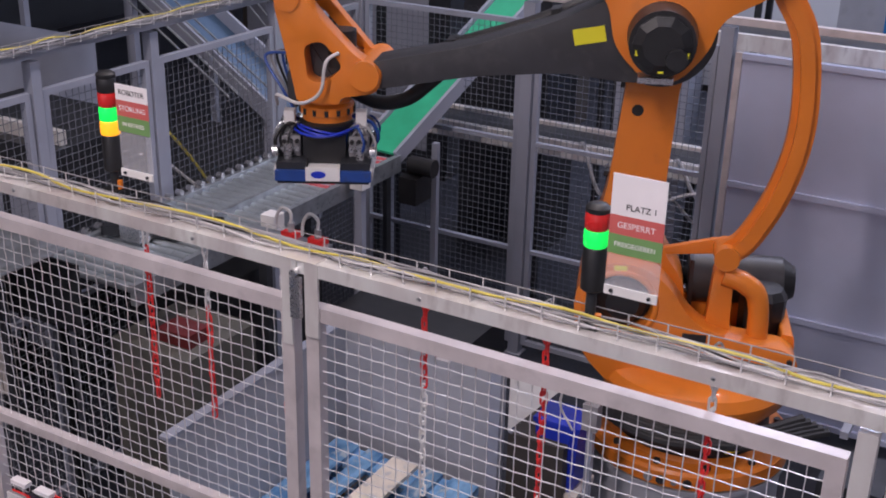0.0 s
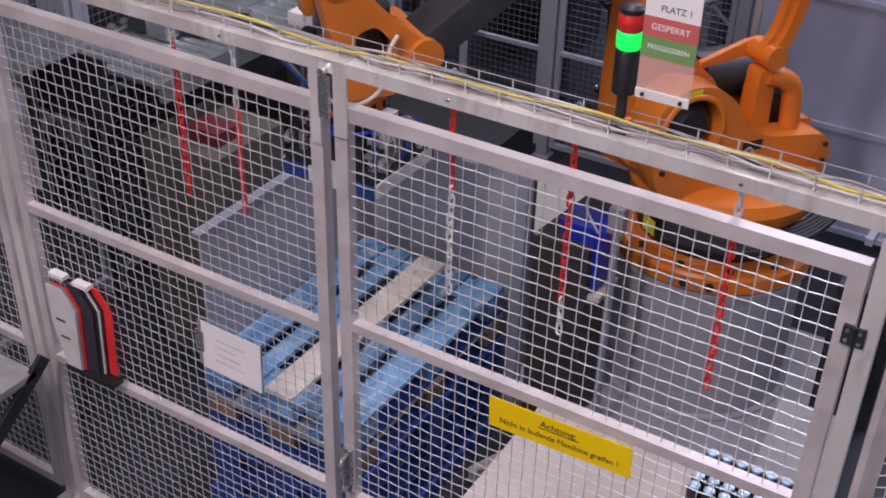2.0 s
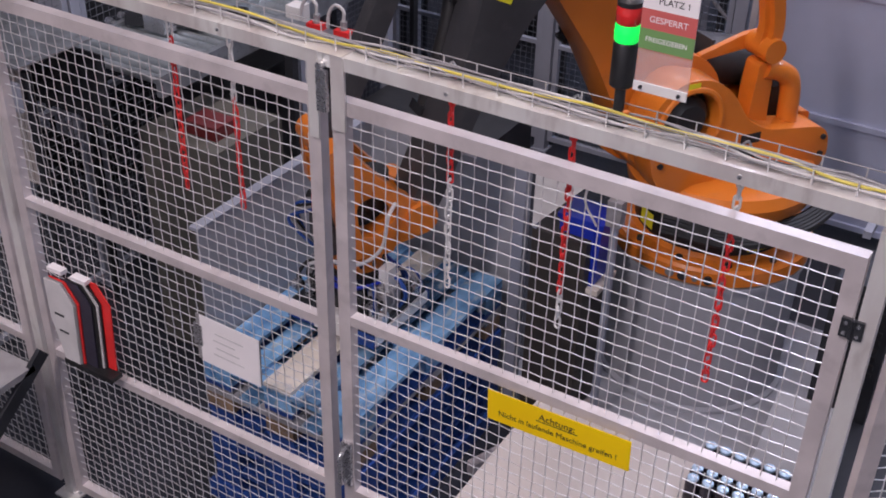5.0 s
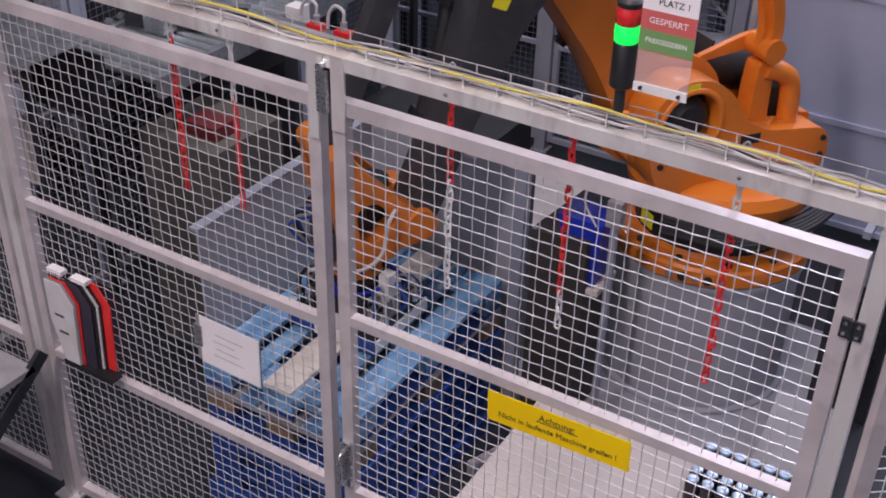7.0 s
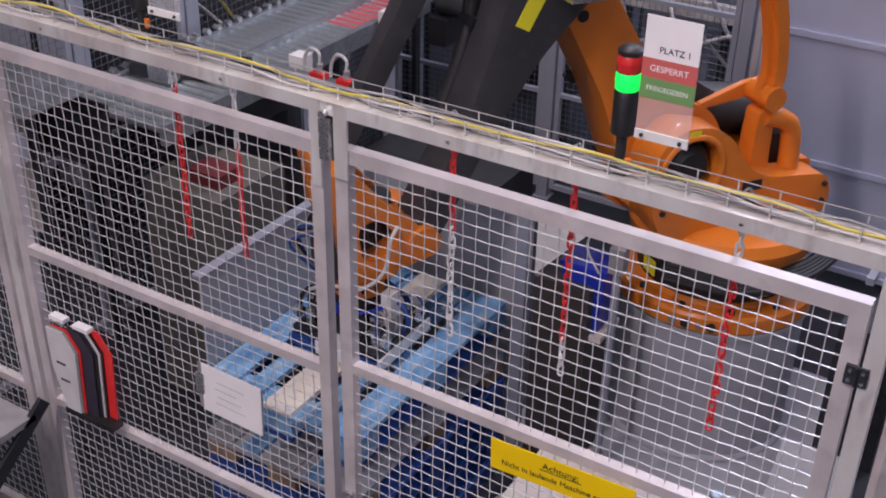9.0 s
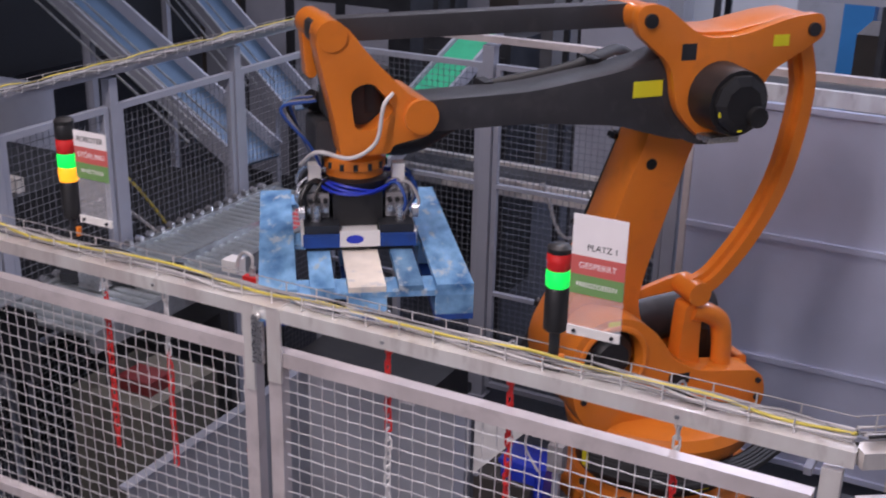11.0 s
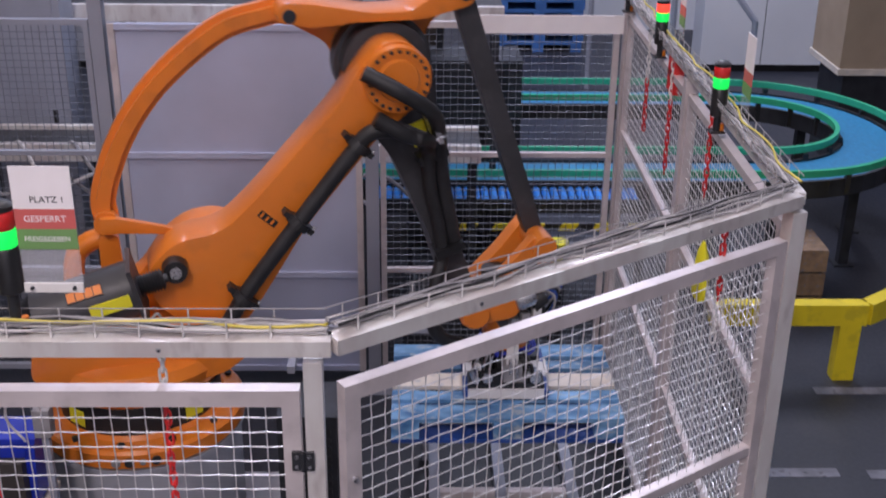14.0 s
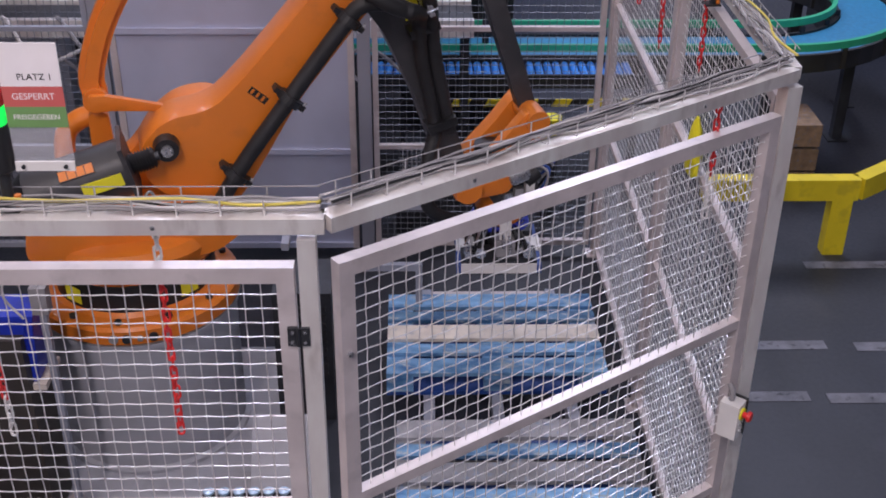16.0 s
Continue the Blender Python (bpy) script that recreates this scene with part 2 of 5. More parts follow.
def rounded(points, r, k=4):
    """An outline with its corners rounded by r."""
    out, c = [], len(points)
    for i in range(c):
        p, a, b = Vector(points[i]), Vector(points[i - 1]), Vector(points[(i + 1) % c])
        ra = min(r, (a - p).length * 0.45, (b - p).length * 0.45)
        s, e = p + (a - p).normalized() * ra, p + (b - p).normalized() * ra
        for j in range(k + 1):
            t = j / k
            q = s * (1 - t) ** 2 + p * 2 * t * (1 - t) + e * t * t
            out.append((q.x, q.y))
    return out


def disc(cx, cz, r, n=24):
    return [(cx + r * math.cos(2 * math.pi * k / n), cz + r * math.sin(2 * math.pi * k / n)) for k in range(n)]


def wire_mesh(w, h, pitch=0.043, r=0.0018, wave=0.0019, sides=4, step=2):
    """Woven crimped wire in the plane x, z; the wires bow over and under each other."""
    bm = bmesh.new()
    nx, nz = max(1, round(w / pitch)), max(1, round(h / pitch))
    px, pz = w / nx, h / nz

    def strand(fixed, count, p, upright, sign):
        pts = []
        for i in range(count * step + 1):
            s = i * p / step
            off = wave * math.cos(math.pi * s / p) * sign
            side = 0.0
            pts.append(Vector((fixed + side, off, s)) if upright else Vector((s, -off, fixed + side)))
        tube(pts, r, sides, bm)
    for i in range(1, nx):
        strand(i * px, nz, pz, True, 1 if i % 2 else -1)
    for j in range(1, nz):
        strand(j * pz, nx, px, False, 1 if j % 2 else -1)
    return bm


def lettering(body, size, mat, parent, m, label="", align="CENTER"):
    """Raised print in the built-in letters, as a mesh in the plane x, y."""
    cu = bpy.data.curves.new("print", "FONT")
    cu.body, cu.size, cu.extrude = body, size, 0.0006
    cu.align_x, cu.align_y = align, "CENTER"
    tmp = bpy.data.objects.new("print", cu)
    me = bpy.data.meshes.new_from_object(tmp)
    bpy.data.objects.remove(tmp)
    me.materials.clear()
    me.materials.append(mat)
    ob = again("lettering", me, parent, m, label)
    return ob

# ---- the hall ----
floor = link("floor", box(-14, 16, -6, 22, -0.2, 0.0), FLOOR)
tagged(floor, "dark grey worn factory hall floor", "floor", kind="structure")
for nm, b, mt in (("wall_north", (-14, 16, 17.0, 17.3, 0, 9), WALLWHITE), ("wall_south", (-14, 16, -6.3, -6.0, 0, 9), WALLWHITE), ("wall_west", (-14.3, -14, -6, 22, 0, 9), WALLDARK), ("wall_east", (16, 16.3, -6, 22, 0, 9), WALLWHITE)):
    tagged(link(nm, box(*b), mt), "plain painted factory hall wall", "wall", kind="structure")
tagged(link("ceiling", box(-14, 16, -6, 22, 9.0, 9.2), WALLWHITE), "plain hall ceiling far overhead", "ceiling", kind="structure")

# ---- the guard fence ----
YF, ZR = 2.47, 2.559
C1, C2 = (-0.215, 2.47), (1.215, 3.455)
XR, YB, XL = 1.22, 6.72, -4.5


def fence_rail(name, pts, label, mat=GALV):
    t = thing(name, label, "fence rail")
    for a, b in zip(pts, pts[1:]):
        d = (Vector(b) - Vector(a)).normalized()
        a2, b2 = Vector(a) + d * 0.0012, Vector(b) - d * 0.0012
        part("rail", beam((*a2, ZR), (*b2, ZR), 0.055, 0.042), mat, t, bevel=0.004)
        n = max(2, int((b2 - a2).length / 0.6))
        for k in range(n):
            p = a2.lerp(b2, (k + 0.5) / n)
            part("rivet", rod((p.x + d.y * 0.0273, p.y - d.x * 0.0273, ZR), (p.x + d.y * 0.0305, p.y - d.x * 0.0305, ZR), 0.006, n=8), STEEL, t)
    return t


def post(x, y, label, h=2.52, w=0.05, rz=0.0, mat=GALV):
    t = thing("fence_post", label, "post", pose(x, y, 0, 0, 0, rz), "fence posts")
    part("upright", box(-w / 2, w / 2, -w / 2, w / 2, 0.008, h), mat, t, bevel=0.003)
    part("foot_plate", box(-0.06, 0.06, -0.06, 0.06, 0, 0.01), mat, t)
    for sx in (-1, 1):
        part("bolt", rod((sx * 0.042, 0, 0.009), (sx * 0.042, 0, 0.022), 0.009, n=6), STEEL, t)
    return t


def fence_panel(name, a, b, z0, z1, label, bars=(), uprights=(), fw=0.045, mat=FRAMEGREY, wire=WIRE, fine=True, category="fence panel", thick=0.04):
    """A frame of box section from plan point a to b, with woven wire in every field."""
    a, b = Vector(a), Vector(b)
    w = (b - a).length
    t = thing(name, label, category, pose(a.x, a.y, 0, 0, 0, math.degrees(math.atan2(b.y - a.y, b.x - a.x))), "guard fence panels")
    h = thick / 2
    part("top_bar", box(fw, w - fw, -h, h, z1 - fw, z1), mat, t, bevel=0.003)
    part("bottom_bar", box(fw, w - fw, -h, h, z0, z0 + fw), mat, t, bevel=0.003)
    part("stile", box(0, fw, -h, h, z0, z1), mat, t, bevel=0.003)
    part("stile", box(w - fw, w, -h, h, z0, z1), mat, t, bevel=0.003)
    levels = [z0 + fw]
    for z in bars:
        part("cross_bar", box(fw, w - fw, -h * 0.9, h * 0.9, z - fw * 0.4, z + fw * 0.4), mat, t, bevel=0.003)
        levels += [z - fw * 0.4, z + fw * 0.4]
    for x in uprights:
        part("mullion", box(x - 0.02, x + 0.02, -h * 0.8, h * 0.8, z0 + fw, z1 - fw), mat, t)
    levels.append(z1 - fw)
    for lo, hi in zip(levels[::2], levels[1::2]):
        bm = wire_mesh(w - 2 * fw, hi - lo, r=0.0018 if fine else 0.0024, sides=5 if fine else 3, step=2 if fine else 1)
        tagged(part("wire_mesh", bm, wire, t, "square woven crimped wire", pose(fw, 0, lo), smooth=fine), kind="stuff")
    return t


fence_rail("front_top_rail", [(XL, YF), (-3.42, YF), (-1.862, YF), C1], "galvanised steel top rail along the front fence")
fence_rail("corner_top_rail", [(C1[0] + 0.0, C1[1]), C2], "galvanised steel top rail over the angled gate")
fence_rail("side_top_rail", [C2, (XR, YB)], "galvanised steel top rail along the side fence")
fence_rail("rear_top_rail", [(XR, YB), (XL, YB)], "galvanised steel top rail along the rear fence", FRAMEGREY)
fence_rail("left_top_rail", [(XL, YB), (XL, YF)], "grey painted top rail beside the roller conveyor", PAINTED)

for x in (-3.42, -0.262):
    post(x, YF, "galvanised square fence post bolted to the floor", w=0.046)
post(C2[0], C2[1], "galvanised square fence post at the angled corner", w=0.055, rz=20)
for y in (5.05, YB):
    post(XR, y, "grey painted fence post of the side fence", w=0.06, mat=FRAMEGREY)
for x in (-4.5, -3.18, -1.89, -0.3):
    post(x, YB, "grey painted far fence post", w=0.08, mat=PAINTED)
for y in (2.47, 3.82, 4.65, 5.75):
    post(XL, y, "grey painted fence post by the roller conveyor", w=0.06, mat=PAINTED)

leaf_l = fence_panel("gate_leaf", (-3.37, YF), (-1.885, YF), 0.06, 2.44, "closed aluminium gate leaf filled with woven wire", bars=(0.87, 1.60), category="gate leaf")
leaf_r = fence_panel("gate_leaf", (-1.84, YF), (-0.297, YF), 0.06, 2.44, "closed aluminium gate leaf hinged on the corner post", bars=(0.87, 1.65), category="gate leaf")
dx, dy = C2[0] - C1[0], C2[1] - C1[1]
L = math.hypot(dx, dy)
ux, uy = dx / L, dy / L
leaf_c = fence_panel("gate_leaf", (C1[0] + ux * 0.02, C1[1] + uy * 0.02 + 0.02), (C2[0] - ux * 0.045, C2[1] - uy * 0.045), 0.06, 2.43, "angled aluminium gate leaf with wire filling and cross bars", bars=(0.87, 1.64), fw=0.045, category="gate leaf")
fence_panel("fence_section", (XL + 0.04, YF), (-3.47, YF), 0.06, 2.44, "fixed fence section of grey wire", bars=(0.87, 1.60), category="fence panel")
fence_panel("fence_section", (C2[0] - 0.005, C2[1] + 0.06), (XR, 5.01), 0.06, 2.46, "side fence panel of galvanised wire", bars=(0.95, 1.75), fw=0.035)
fence_panel("fence_section", (XR, 5.09), (XR, YB - 0.05), 0.06, 2.46, "side fence panel of galvanised wire", bars=(0.95, 1.75), fw=0.035)
for x0, x1, n in ((-4.45, -3.23, 0), (-3.13, -1.94, 0), (-0.25, 1.17, 0)):
    fence_panel("fence_section", (x0, YB), (x1, YB), 0.08, 2.40, "far fence section of dull grey wire", bars=(0.80, 1.58), fw=0.035, mat=PAINTED if x0 < -1 else FRAMEGREY, wire=DARKWIRE, fine=False)
for y0, y1 in ((2.51, 3.78), (3.86, 4.61), (4.69, 5.71), (5.79, 6.67)):
    fence_panel("fence_section", (XL, y0), (XL, y1), 0.08, 2.37, "dull grey wire fence section by the roller conveyor", bars=(1.2,), fw=0.035, mat=PAINTED, wire=DARKWIRE, fine=False)

# solid sheet doors in the rear fence
sd = thing("sheet_door", "blue-grey sheet steel panel with flat cross ribs", "fence panel", pose(-1.83, YB, 0))
part("sheet", box(0.0, 1.47, -0.008, 0.008, 0.07, 2.38), PANEL, sd)
for z in (0.09, 0.77, 1.57, 2.36):
    part("rib", box(0.04, 1.43, -0.03, -0.0085, z - 0.018, z + 0.018), PANEL, sd, bevel=0.002)
for x in (0.0, 1.43):
    part("stile", box(x, x + 0.04, -0.032, 0.02, 0.07, 2.38), FRAMEGREY, sd, bevel=0.002)

# ---- the robot ----
RX, RY = -1.386, 5.003
Z2, OFF, L1, L2, WE, WD = 1.565, 0.374, 1.291, 1.338, 0.226, 0.268
REAR, FRONT = (-0.451, 0.267), (0.36, 0.332)
PIN = (-0.203, -0.022)
ROD_Y = 0.07
BAL = (-0.381, -0.33, 1.546)
GH = 0.25

robot = thing("palletising_robot", "orange palletising robot with a black carbon arm on a grey pedestal", "robot", pose(RX, RY, 0))


def build_robot():
    R = {}
    ped = part("pedestal", turned([(0.50, 0.0), (0.50, 0.03), (0.475, 0.04), (0.475, 0.755), (0.495, 0.76), (0.495, 0.785)], 48), PEDESTAL, robot, "grey painted round pedestal", smooth=True)
    part("floor_plate", box(-0.75, 0.8, -0.7, 0.62, 0, 0.012), PEDESTAL, ped)
    base = part("base_frame", turned([(0.47, 0.786), (0.50, 0.80), (0.50, 0.87), (0.485, 0.885), (0.41, 0.89), (0.39, 0.91), (0.385, 1.04), (0.40, 1.045), (0.40, 1.06)], 48), [ORANGE, BLACK], robot, "orange cast base ring with a black inner drum", smooth=True)
    for f in base.data.polygons:
        if f.center.z > 0.889 and abs(f.normal.z) < 0.7:
            f.material_index = 1
    for d in (-125, -39):
        a = radians(d)
        part("warning_label", box(-0.05, 0.05, -0.004, 0.0, -0.04, 0.04), LABELYELLOW, base, "yellow warning label", Matrix.Translation((0.394 * math.cos(a), 0.394 * math.sin(a), 0.975)) @ pose(0, 0, 0, 0, 0, d + 90))
    for k in range(12):
        a = 2 * math.pi * k / 12
        part("bolt", rod((0.45 * math.cos(a), 0.45 * math.sin(a), 0.885), (0.45 * math.cos(a), 0.45 * math.sin(a), 0.905), 0.018, n=6), DARKMETAL, base)
    for k in range(5):
        a = radians(-92 + 7 * k)
        part("socket", rod((0.498 * math.cos(a), 0.498 * math.sin(a), 0.835), (0.512 * math.cos(a), 0.512 * math.sin(a), 0.835), 0.022 if k != 2 else 0.014, n=12), DARKMETAL if k % 2 else CABLEGREY, base, "grey cable socket")

    # carousel, in its own space: x forward, y left, origin on axis 1 at floor level
    c = turned([(0.30, 1.062), (0.40, 1.07), (0.45, 1.12), (0.465, 1.19), (0.44, 1.24), (0.38, 1.26)], 44)
    car = part("carousel", c, ORANGE, robot, "orange cast rotating column", smooth=True)
    BX, BZ, BR = 0.39, 1.585, 0.15
    wall = rounded([(0.10, 1.11), (0.40, 1.15), (0.56, 1.32), (0.61, 1.56), (0.58, 1.71), (0.46, 1.80), (0.30, 1.79), (0.17, 1.70), (0.06, 1.54), (-0.06, 1.47), (-0.44, 1.42), (-0.47, 1.22), (-0.22, 1.11)], 0.09, 6)
    part("cheek", slab(wall, 0.06, 0.21, holes=[disc(BX, BZ, BR, 28)]), ORANGE, car, bevel=0.016, smooth=True)
    part("bore_rim", tube([(BX + 0.165 * math.cos(2 * math.pi * k / 36), 0.207, BZ + 0.165 * math.sin(2 * math.pi * k / 36)) for k in range(36)], 0.016, 8, closed=True), ORANGE, car, smooth=True)
    part("bore_cover", rod((BX, 0.065, BZ), (BX, 0.11, BZ), BR - 0.002, n=28), BLACK, car, "black motor deep in the bore")
    part("bore_hub", turned([(0.11, 0.0), (0.115, 0.05), (0.08, 0.085), (0.03, 0.09)], 12, m=pose(BX - 0.01, 0.11, BZ, -90)), BLACK, car, smooth=True)
    far = rounded([(0.10, 1.11), (0.40, 1.16), (0.56, 1.28), (0.52, 1.40), (0.10, 1.46), (-0.06, 1.46), (-0.44, 1.43), (-0.47, 1.22), (-0.22, 1.11)], 0.06, 5)
    part("cheek", slab(far, -0.34, -0.27), ORANGE, car, bevel=0.015, smooth=True)
    part("housing", slab(rounded([(-0.40, 1.13), (0.40, 1.17), (0.50, 1.28), (0.36, 1.36), (-0.40, 1.28)], 0.04), -0.269, 0.059), ORANGE, car, bevel=0.01, smooth=True)
    part("rear_wall", slab(rounded([(-0.46, 1.20), (-0.44, 1.43), (-0.38, 1.44), (-0.38, 1.20)], 0.015), -0.269, 0.059), ORANGE, car, smooth=True)
    part("hub_block", slab(rounded([(0.20, 1.30), (0.56, 1.30), (0.60, 1.66), (0.46, 1.80), (0.28, 1.76), (0.20, 1.60)], 0.08, 5), 0.0, 0.059), ORANGE, car, bevel=0.01, smooth=True)
    part("name_plate", box(-0.02, 0.09, 0.211, 0.214, 1.42, 1.47), DARKMETAL, car, "small dark type plate")
    part("small_label", box(0.37, 0.43, 0.211, 0.214, 1.755, 1.785), LABELYELLOW, car, "yellow warning label")
    for x, z in ((-0.41, 1.37), (-0.41, 1.28), (0.53, 1.40)):
        part("bolt", rod((x, 0.209, z), (x, 0.222, z), 0.014, n=8), DARKMETAL, car)
    part("cable_socket", box(-0.16, 0.02, -0.20, 0.06, 1.30, 1.38), BLACK, car, "black cable sockets in the pocket", bevel=0.01)
    part("drive_motor", turned([(0.0, 0.0), (0.11, 0.01), (0.115, 0.20), (0.09, 0.24), (0.0, 0.245)], 10, m=Matrix.Translation((-0.30, -0.14, 1.35))), BLACK, car, "black ribbed drive motor")
    # pedestal of the rear rod, with a forked head and a tapering lever to the front
    bx, bz = OFF + REAR[0], Z2 + REAR[1]
    foot = rounded([(bx - 0.09, 1.27), (bx + 0.10, 1.27), (bx + 0.06, 1.50), (bx + 0.045, bz - 0.065), (bx - 0.045, bz - 0.065), (bx - 0.05, 1.50)], 0.03, 5)
    part("rod_bracket", slab(foot, ROD_Y - 0.06, ROD_Y + 0.04), ORANGE, car, bevel=0.015, smooth=True)
    strut = smooth_line([(bx, ROD_Y + 0.02, bz - 0.10), (bx - 0.10, ROD_Y + 0.03, bz - 0.13), (bx - 0.17, ROD_Y + 0.03, bz - 0.22), (bx - 0.19, ROD_Y + 0.03, 1.30)], 6)
    part("bracket_strut", tube(strut, 0.05, 12), ORANGE, car, "orange cast strut of the rod bracket", smooth=True)
    lever = rounded([(bx - 0.03, bz + 0.04), (bx + 0.05, bz + 0.035), (bx + 0.30, bz - 0.035), (bx + 0.30, bz - 0.065), (bx + 0.06, bz - 0.04), (bx - 0.03, bz - 0.04)], 0.015)
    part("lever", slab(lever, ROD_Y - 0.115, ROD_Y - 0.082), ORANGE, car, "orange tapering lever", bevel=0.008, smooth=True)
    for k in range(5):
        pts = smooth_line([(0.50, 0.25, 1.16 - 0.02 * k), (0.20, 0.42 + 0.012 * k, 1.09 - 0.012 * k), (-0.20, 0.41 + 0.012 * k, 1.08 - 0.01 * k), (-0.50 - 0.03 * k, 0.28, 1.12 - 0.015 * k)], 6)
        part("cable_hose", tube(pts, 0.022, 8), RUBBER, car, "black cable bundle under the column", smooth=True)
    R["carousel"] = car

    # balancing cylinder along +x from its rear pivot, always aimed at the link arm's pin
    bal = part("balance_cylinder", rod((-0.02, 0, 0), (0.42, 0, 0), 0.120, 0.132, 32), CARBON, robot, "dark grey balancing cylinder", smooth=True)
    part("end_flange", box(0.42, 0.44, -0.14, 0.14, -0.14, 0.14), CARBON, bal, bevel=0.02)
    part("end_cap", rod((-0.021, 0, 0), (-0.08, 0, 0), 0.118, 0.08, 32), BLACK, bal, smooth=True)

    def on_cylinder(x, angle, r):
        n = Vector((0, -math.cos(angle), math.sin(angle)))
        return Matrix.Translation(Vector((x, 0, 0)) + n * r) @ Matrix((Vector((1, 0, 0)), -n, Vector((1, 0, 0)).cross(-n))).transposed().to_4x4()
    plate = part("maker_plate", box(-0.08, 0.08, -0.004, 0.004, -0.026, 0.026), BLACK, bal, "dark plate with four orange fields", on_cylinder(0.22, 0.72, 0.131))
    for k in range(4):
        part("plate_field", box(-0.076 + 0.039 * k, -0.041 + 0.039 * k, -0.006, -0.0045, -0.022, 0.022), ORANGE, plate)
    part("warning_label", box(-0.09, 0.09, -0.004, 0.004, -0.028, 0.028), LABELYELLOW, bal, "yellow warning label", on_cylinder(0.31, 0.05, 0.134))
    for k in range(8):
        f = 0.442 + 0.014 * k
        part("bellows_fold", rod((f, 0, 0), (f + 0.012, 0, 0), 0.052, 0.038, 18), RUBBER, bal)
    part("piston_rod", rod((0.42, 0, 0), (0.57, 0, 0), 0.022, n=16), DARKMETAL, bal, smooth=True)
    R["balancer"] = bal

    # link arm along +z from axis 2
    prof = rounded([(-0.29, -0.12), (-0.16, -0.22), (0.16, -0.22), (0.24, -0.05), (0.205, 0.18), (0.145, 0.50), (0.122, L1 - 0.25), (0.155, L1 - 0.09), (0.16, L1 + 0.07), (0.08, L1 + 0.155), (-0.08, L1 + 0.155), (-0.16, L1 + 0.07), (-0.155, L1 - 0.09), (-0.118, L1 - 0.25), (-0.122, 0.44), (-0.14, 0.24), (-0.285, 0.07)], 0.10, 6)
    la = part("link_arm", slab(prof, -0.25, -0.01), ORANGE, robot, "tapering orange link arm", bevel=0.065, smooth=True)
    part("pin_boss", rod((PIN[0], -0.24, PIN[1]), (PIN[0], -0.31, PIN[1]), 0.062, 0.054, 28), BLACK, la, "black pivot pin of the balancer", smooth=True)
    part("pin_nut", rod((PIN[0], -0.31, PIN[1]), (PIN[0], -0.325, PIN[1]), 0.028, n=12), STEEL, la)
    part("lifting_hole", rod((0.055, -0.0098, 0.90), (0.055, -0.0075, 0.90), 0.027, n=20), BLACK, la)
    part("side_mark", box(-0.07, 0.03, -0.2525, -0.2505, 0.40, 0.435), BLACK, la, "black maker's mark as plain bar")
    for k in range(3):
        part("mark_gap", box(-0.060 + 0.030 * k, -0.048 + 0.030 * k, -0.2545, -0.253, 0.405, 0.430), ORANGE, la)
    ring = part("shoulder_disc", rod((0, -0.24, L1), (0, -0.30, L1), 0.155, 0.15, 44), ORANGE, la, "orange bearing disc with a ring of bolts", smooth=True)
    part("disc_cover", rod((0, -0.3005, L1), (0, -0.318, L1), 0.098, 0.09, 32), ORANGE, ring, smooth=True)
    for k in range(22):
        a = 2 * math.pi * k / 22
        part("bolt", rod((0.132 * math.cos(a), -0.301, L1 + 0.132 * math.sin(a)), (0.132 * math.cos(a), -0.31, L1 + 0.132 * math.sin(a)), 0.009, n=6), DARKMETAL, ring)
    hose = smooth_line([(0.17, -0.30, -0.18), (0.12, -0.30, 0.10), (0.09, -0.30, 0.45), (0.06, -0.30, L1 - 0.40), (0.06, -0.31, L1 - 0.26), (0.14, -0.34, L1 - 0.17), (0.24, -0.37, L1 - 0.13)], 8)
    part("cable_hose", tube(hose, 0.038, 14), RUBBER, la, "thick black corrugated cable hose", smooth=True)
    for z, hx in ((0.06, 0.125), (0.50, 0.086), (0.95, 0.06)):
        cl = part("hose_clamp", rod((hx, -0.30, z - 0.02), (hx, -0.30, z + 0.02), 0.058, n=20), BLACK, la, "black hose clamp")
        part("clamp_ear", box(hx - 0.085, hx + 0.085, -0.315, -0.245, z - 0.013, z + 0.013), BLACK, cl)
        part("clamp_screw", rod((hx + 0.075, -0.30, z - 0.02), (hx + 0.075, -0.30, z + 0.03), 0.008, n=8), STEEL, cl)
    R["link_arm"] = la

    # level elbow plate on axis 3
    rx, rz = REAR
    fx, fz = FRONT
    tri = rounded([(rx - 0.07, rz - 0.03), (rx - 0.05, rz + 0.07), (rx + 0.10, rz + 0.06), (-0.08, 0.25), (0.10, 0.25), (fx - 0.05, fz + 0.07), (fx + 0.06, fz + 0.06), (fx + 0.06, fz - 0.05), (0.24, 0.14), (0.20, -0.06), (0.06, -0.20), (-0.08, -0.20), (-0.20, -0.06), (-0.24, 0.08)], 0.07, 6)
    el = part("elbow_plate", slab(tri, 0.145, 0.20), ORANGE, robot, "orange cast elbow plate with recessed webs", bevel=0.012, smooth=True)
    web = rounded([(rx - 0.06, rz - 0.02), (rx - 0.04, rz + 0.06), (rx + 0.10, rz + 0.05), (-0.08, 0.265), (0.10, 0.265), (fx - 0.05, fz + 0.06), (fx + 0.05, fz + 0.05), (fx + 0.04, fz - 0.05), (0.16, 0.225), (-0.16, 0.225), (rx + 0.10, rz - 0.06)], 0.04)
    part("yoke", slab(web, -0.11, 0.144), ORANGE, el, "orange cast yoke", bevel=0.01, smooth=True)
    for cx, cz, r in ((-0.215, 0.245, 0.028), (0.215, 0.262, 0.025)):
        part("pocket", rod((cx, -0.112, cz), (cx, -0.1105, cz), r, n=20), ORANGE, el)
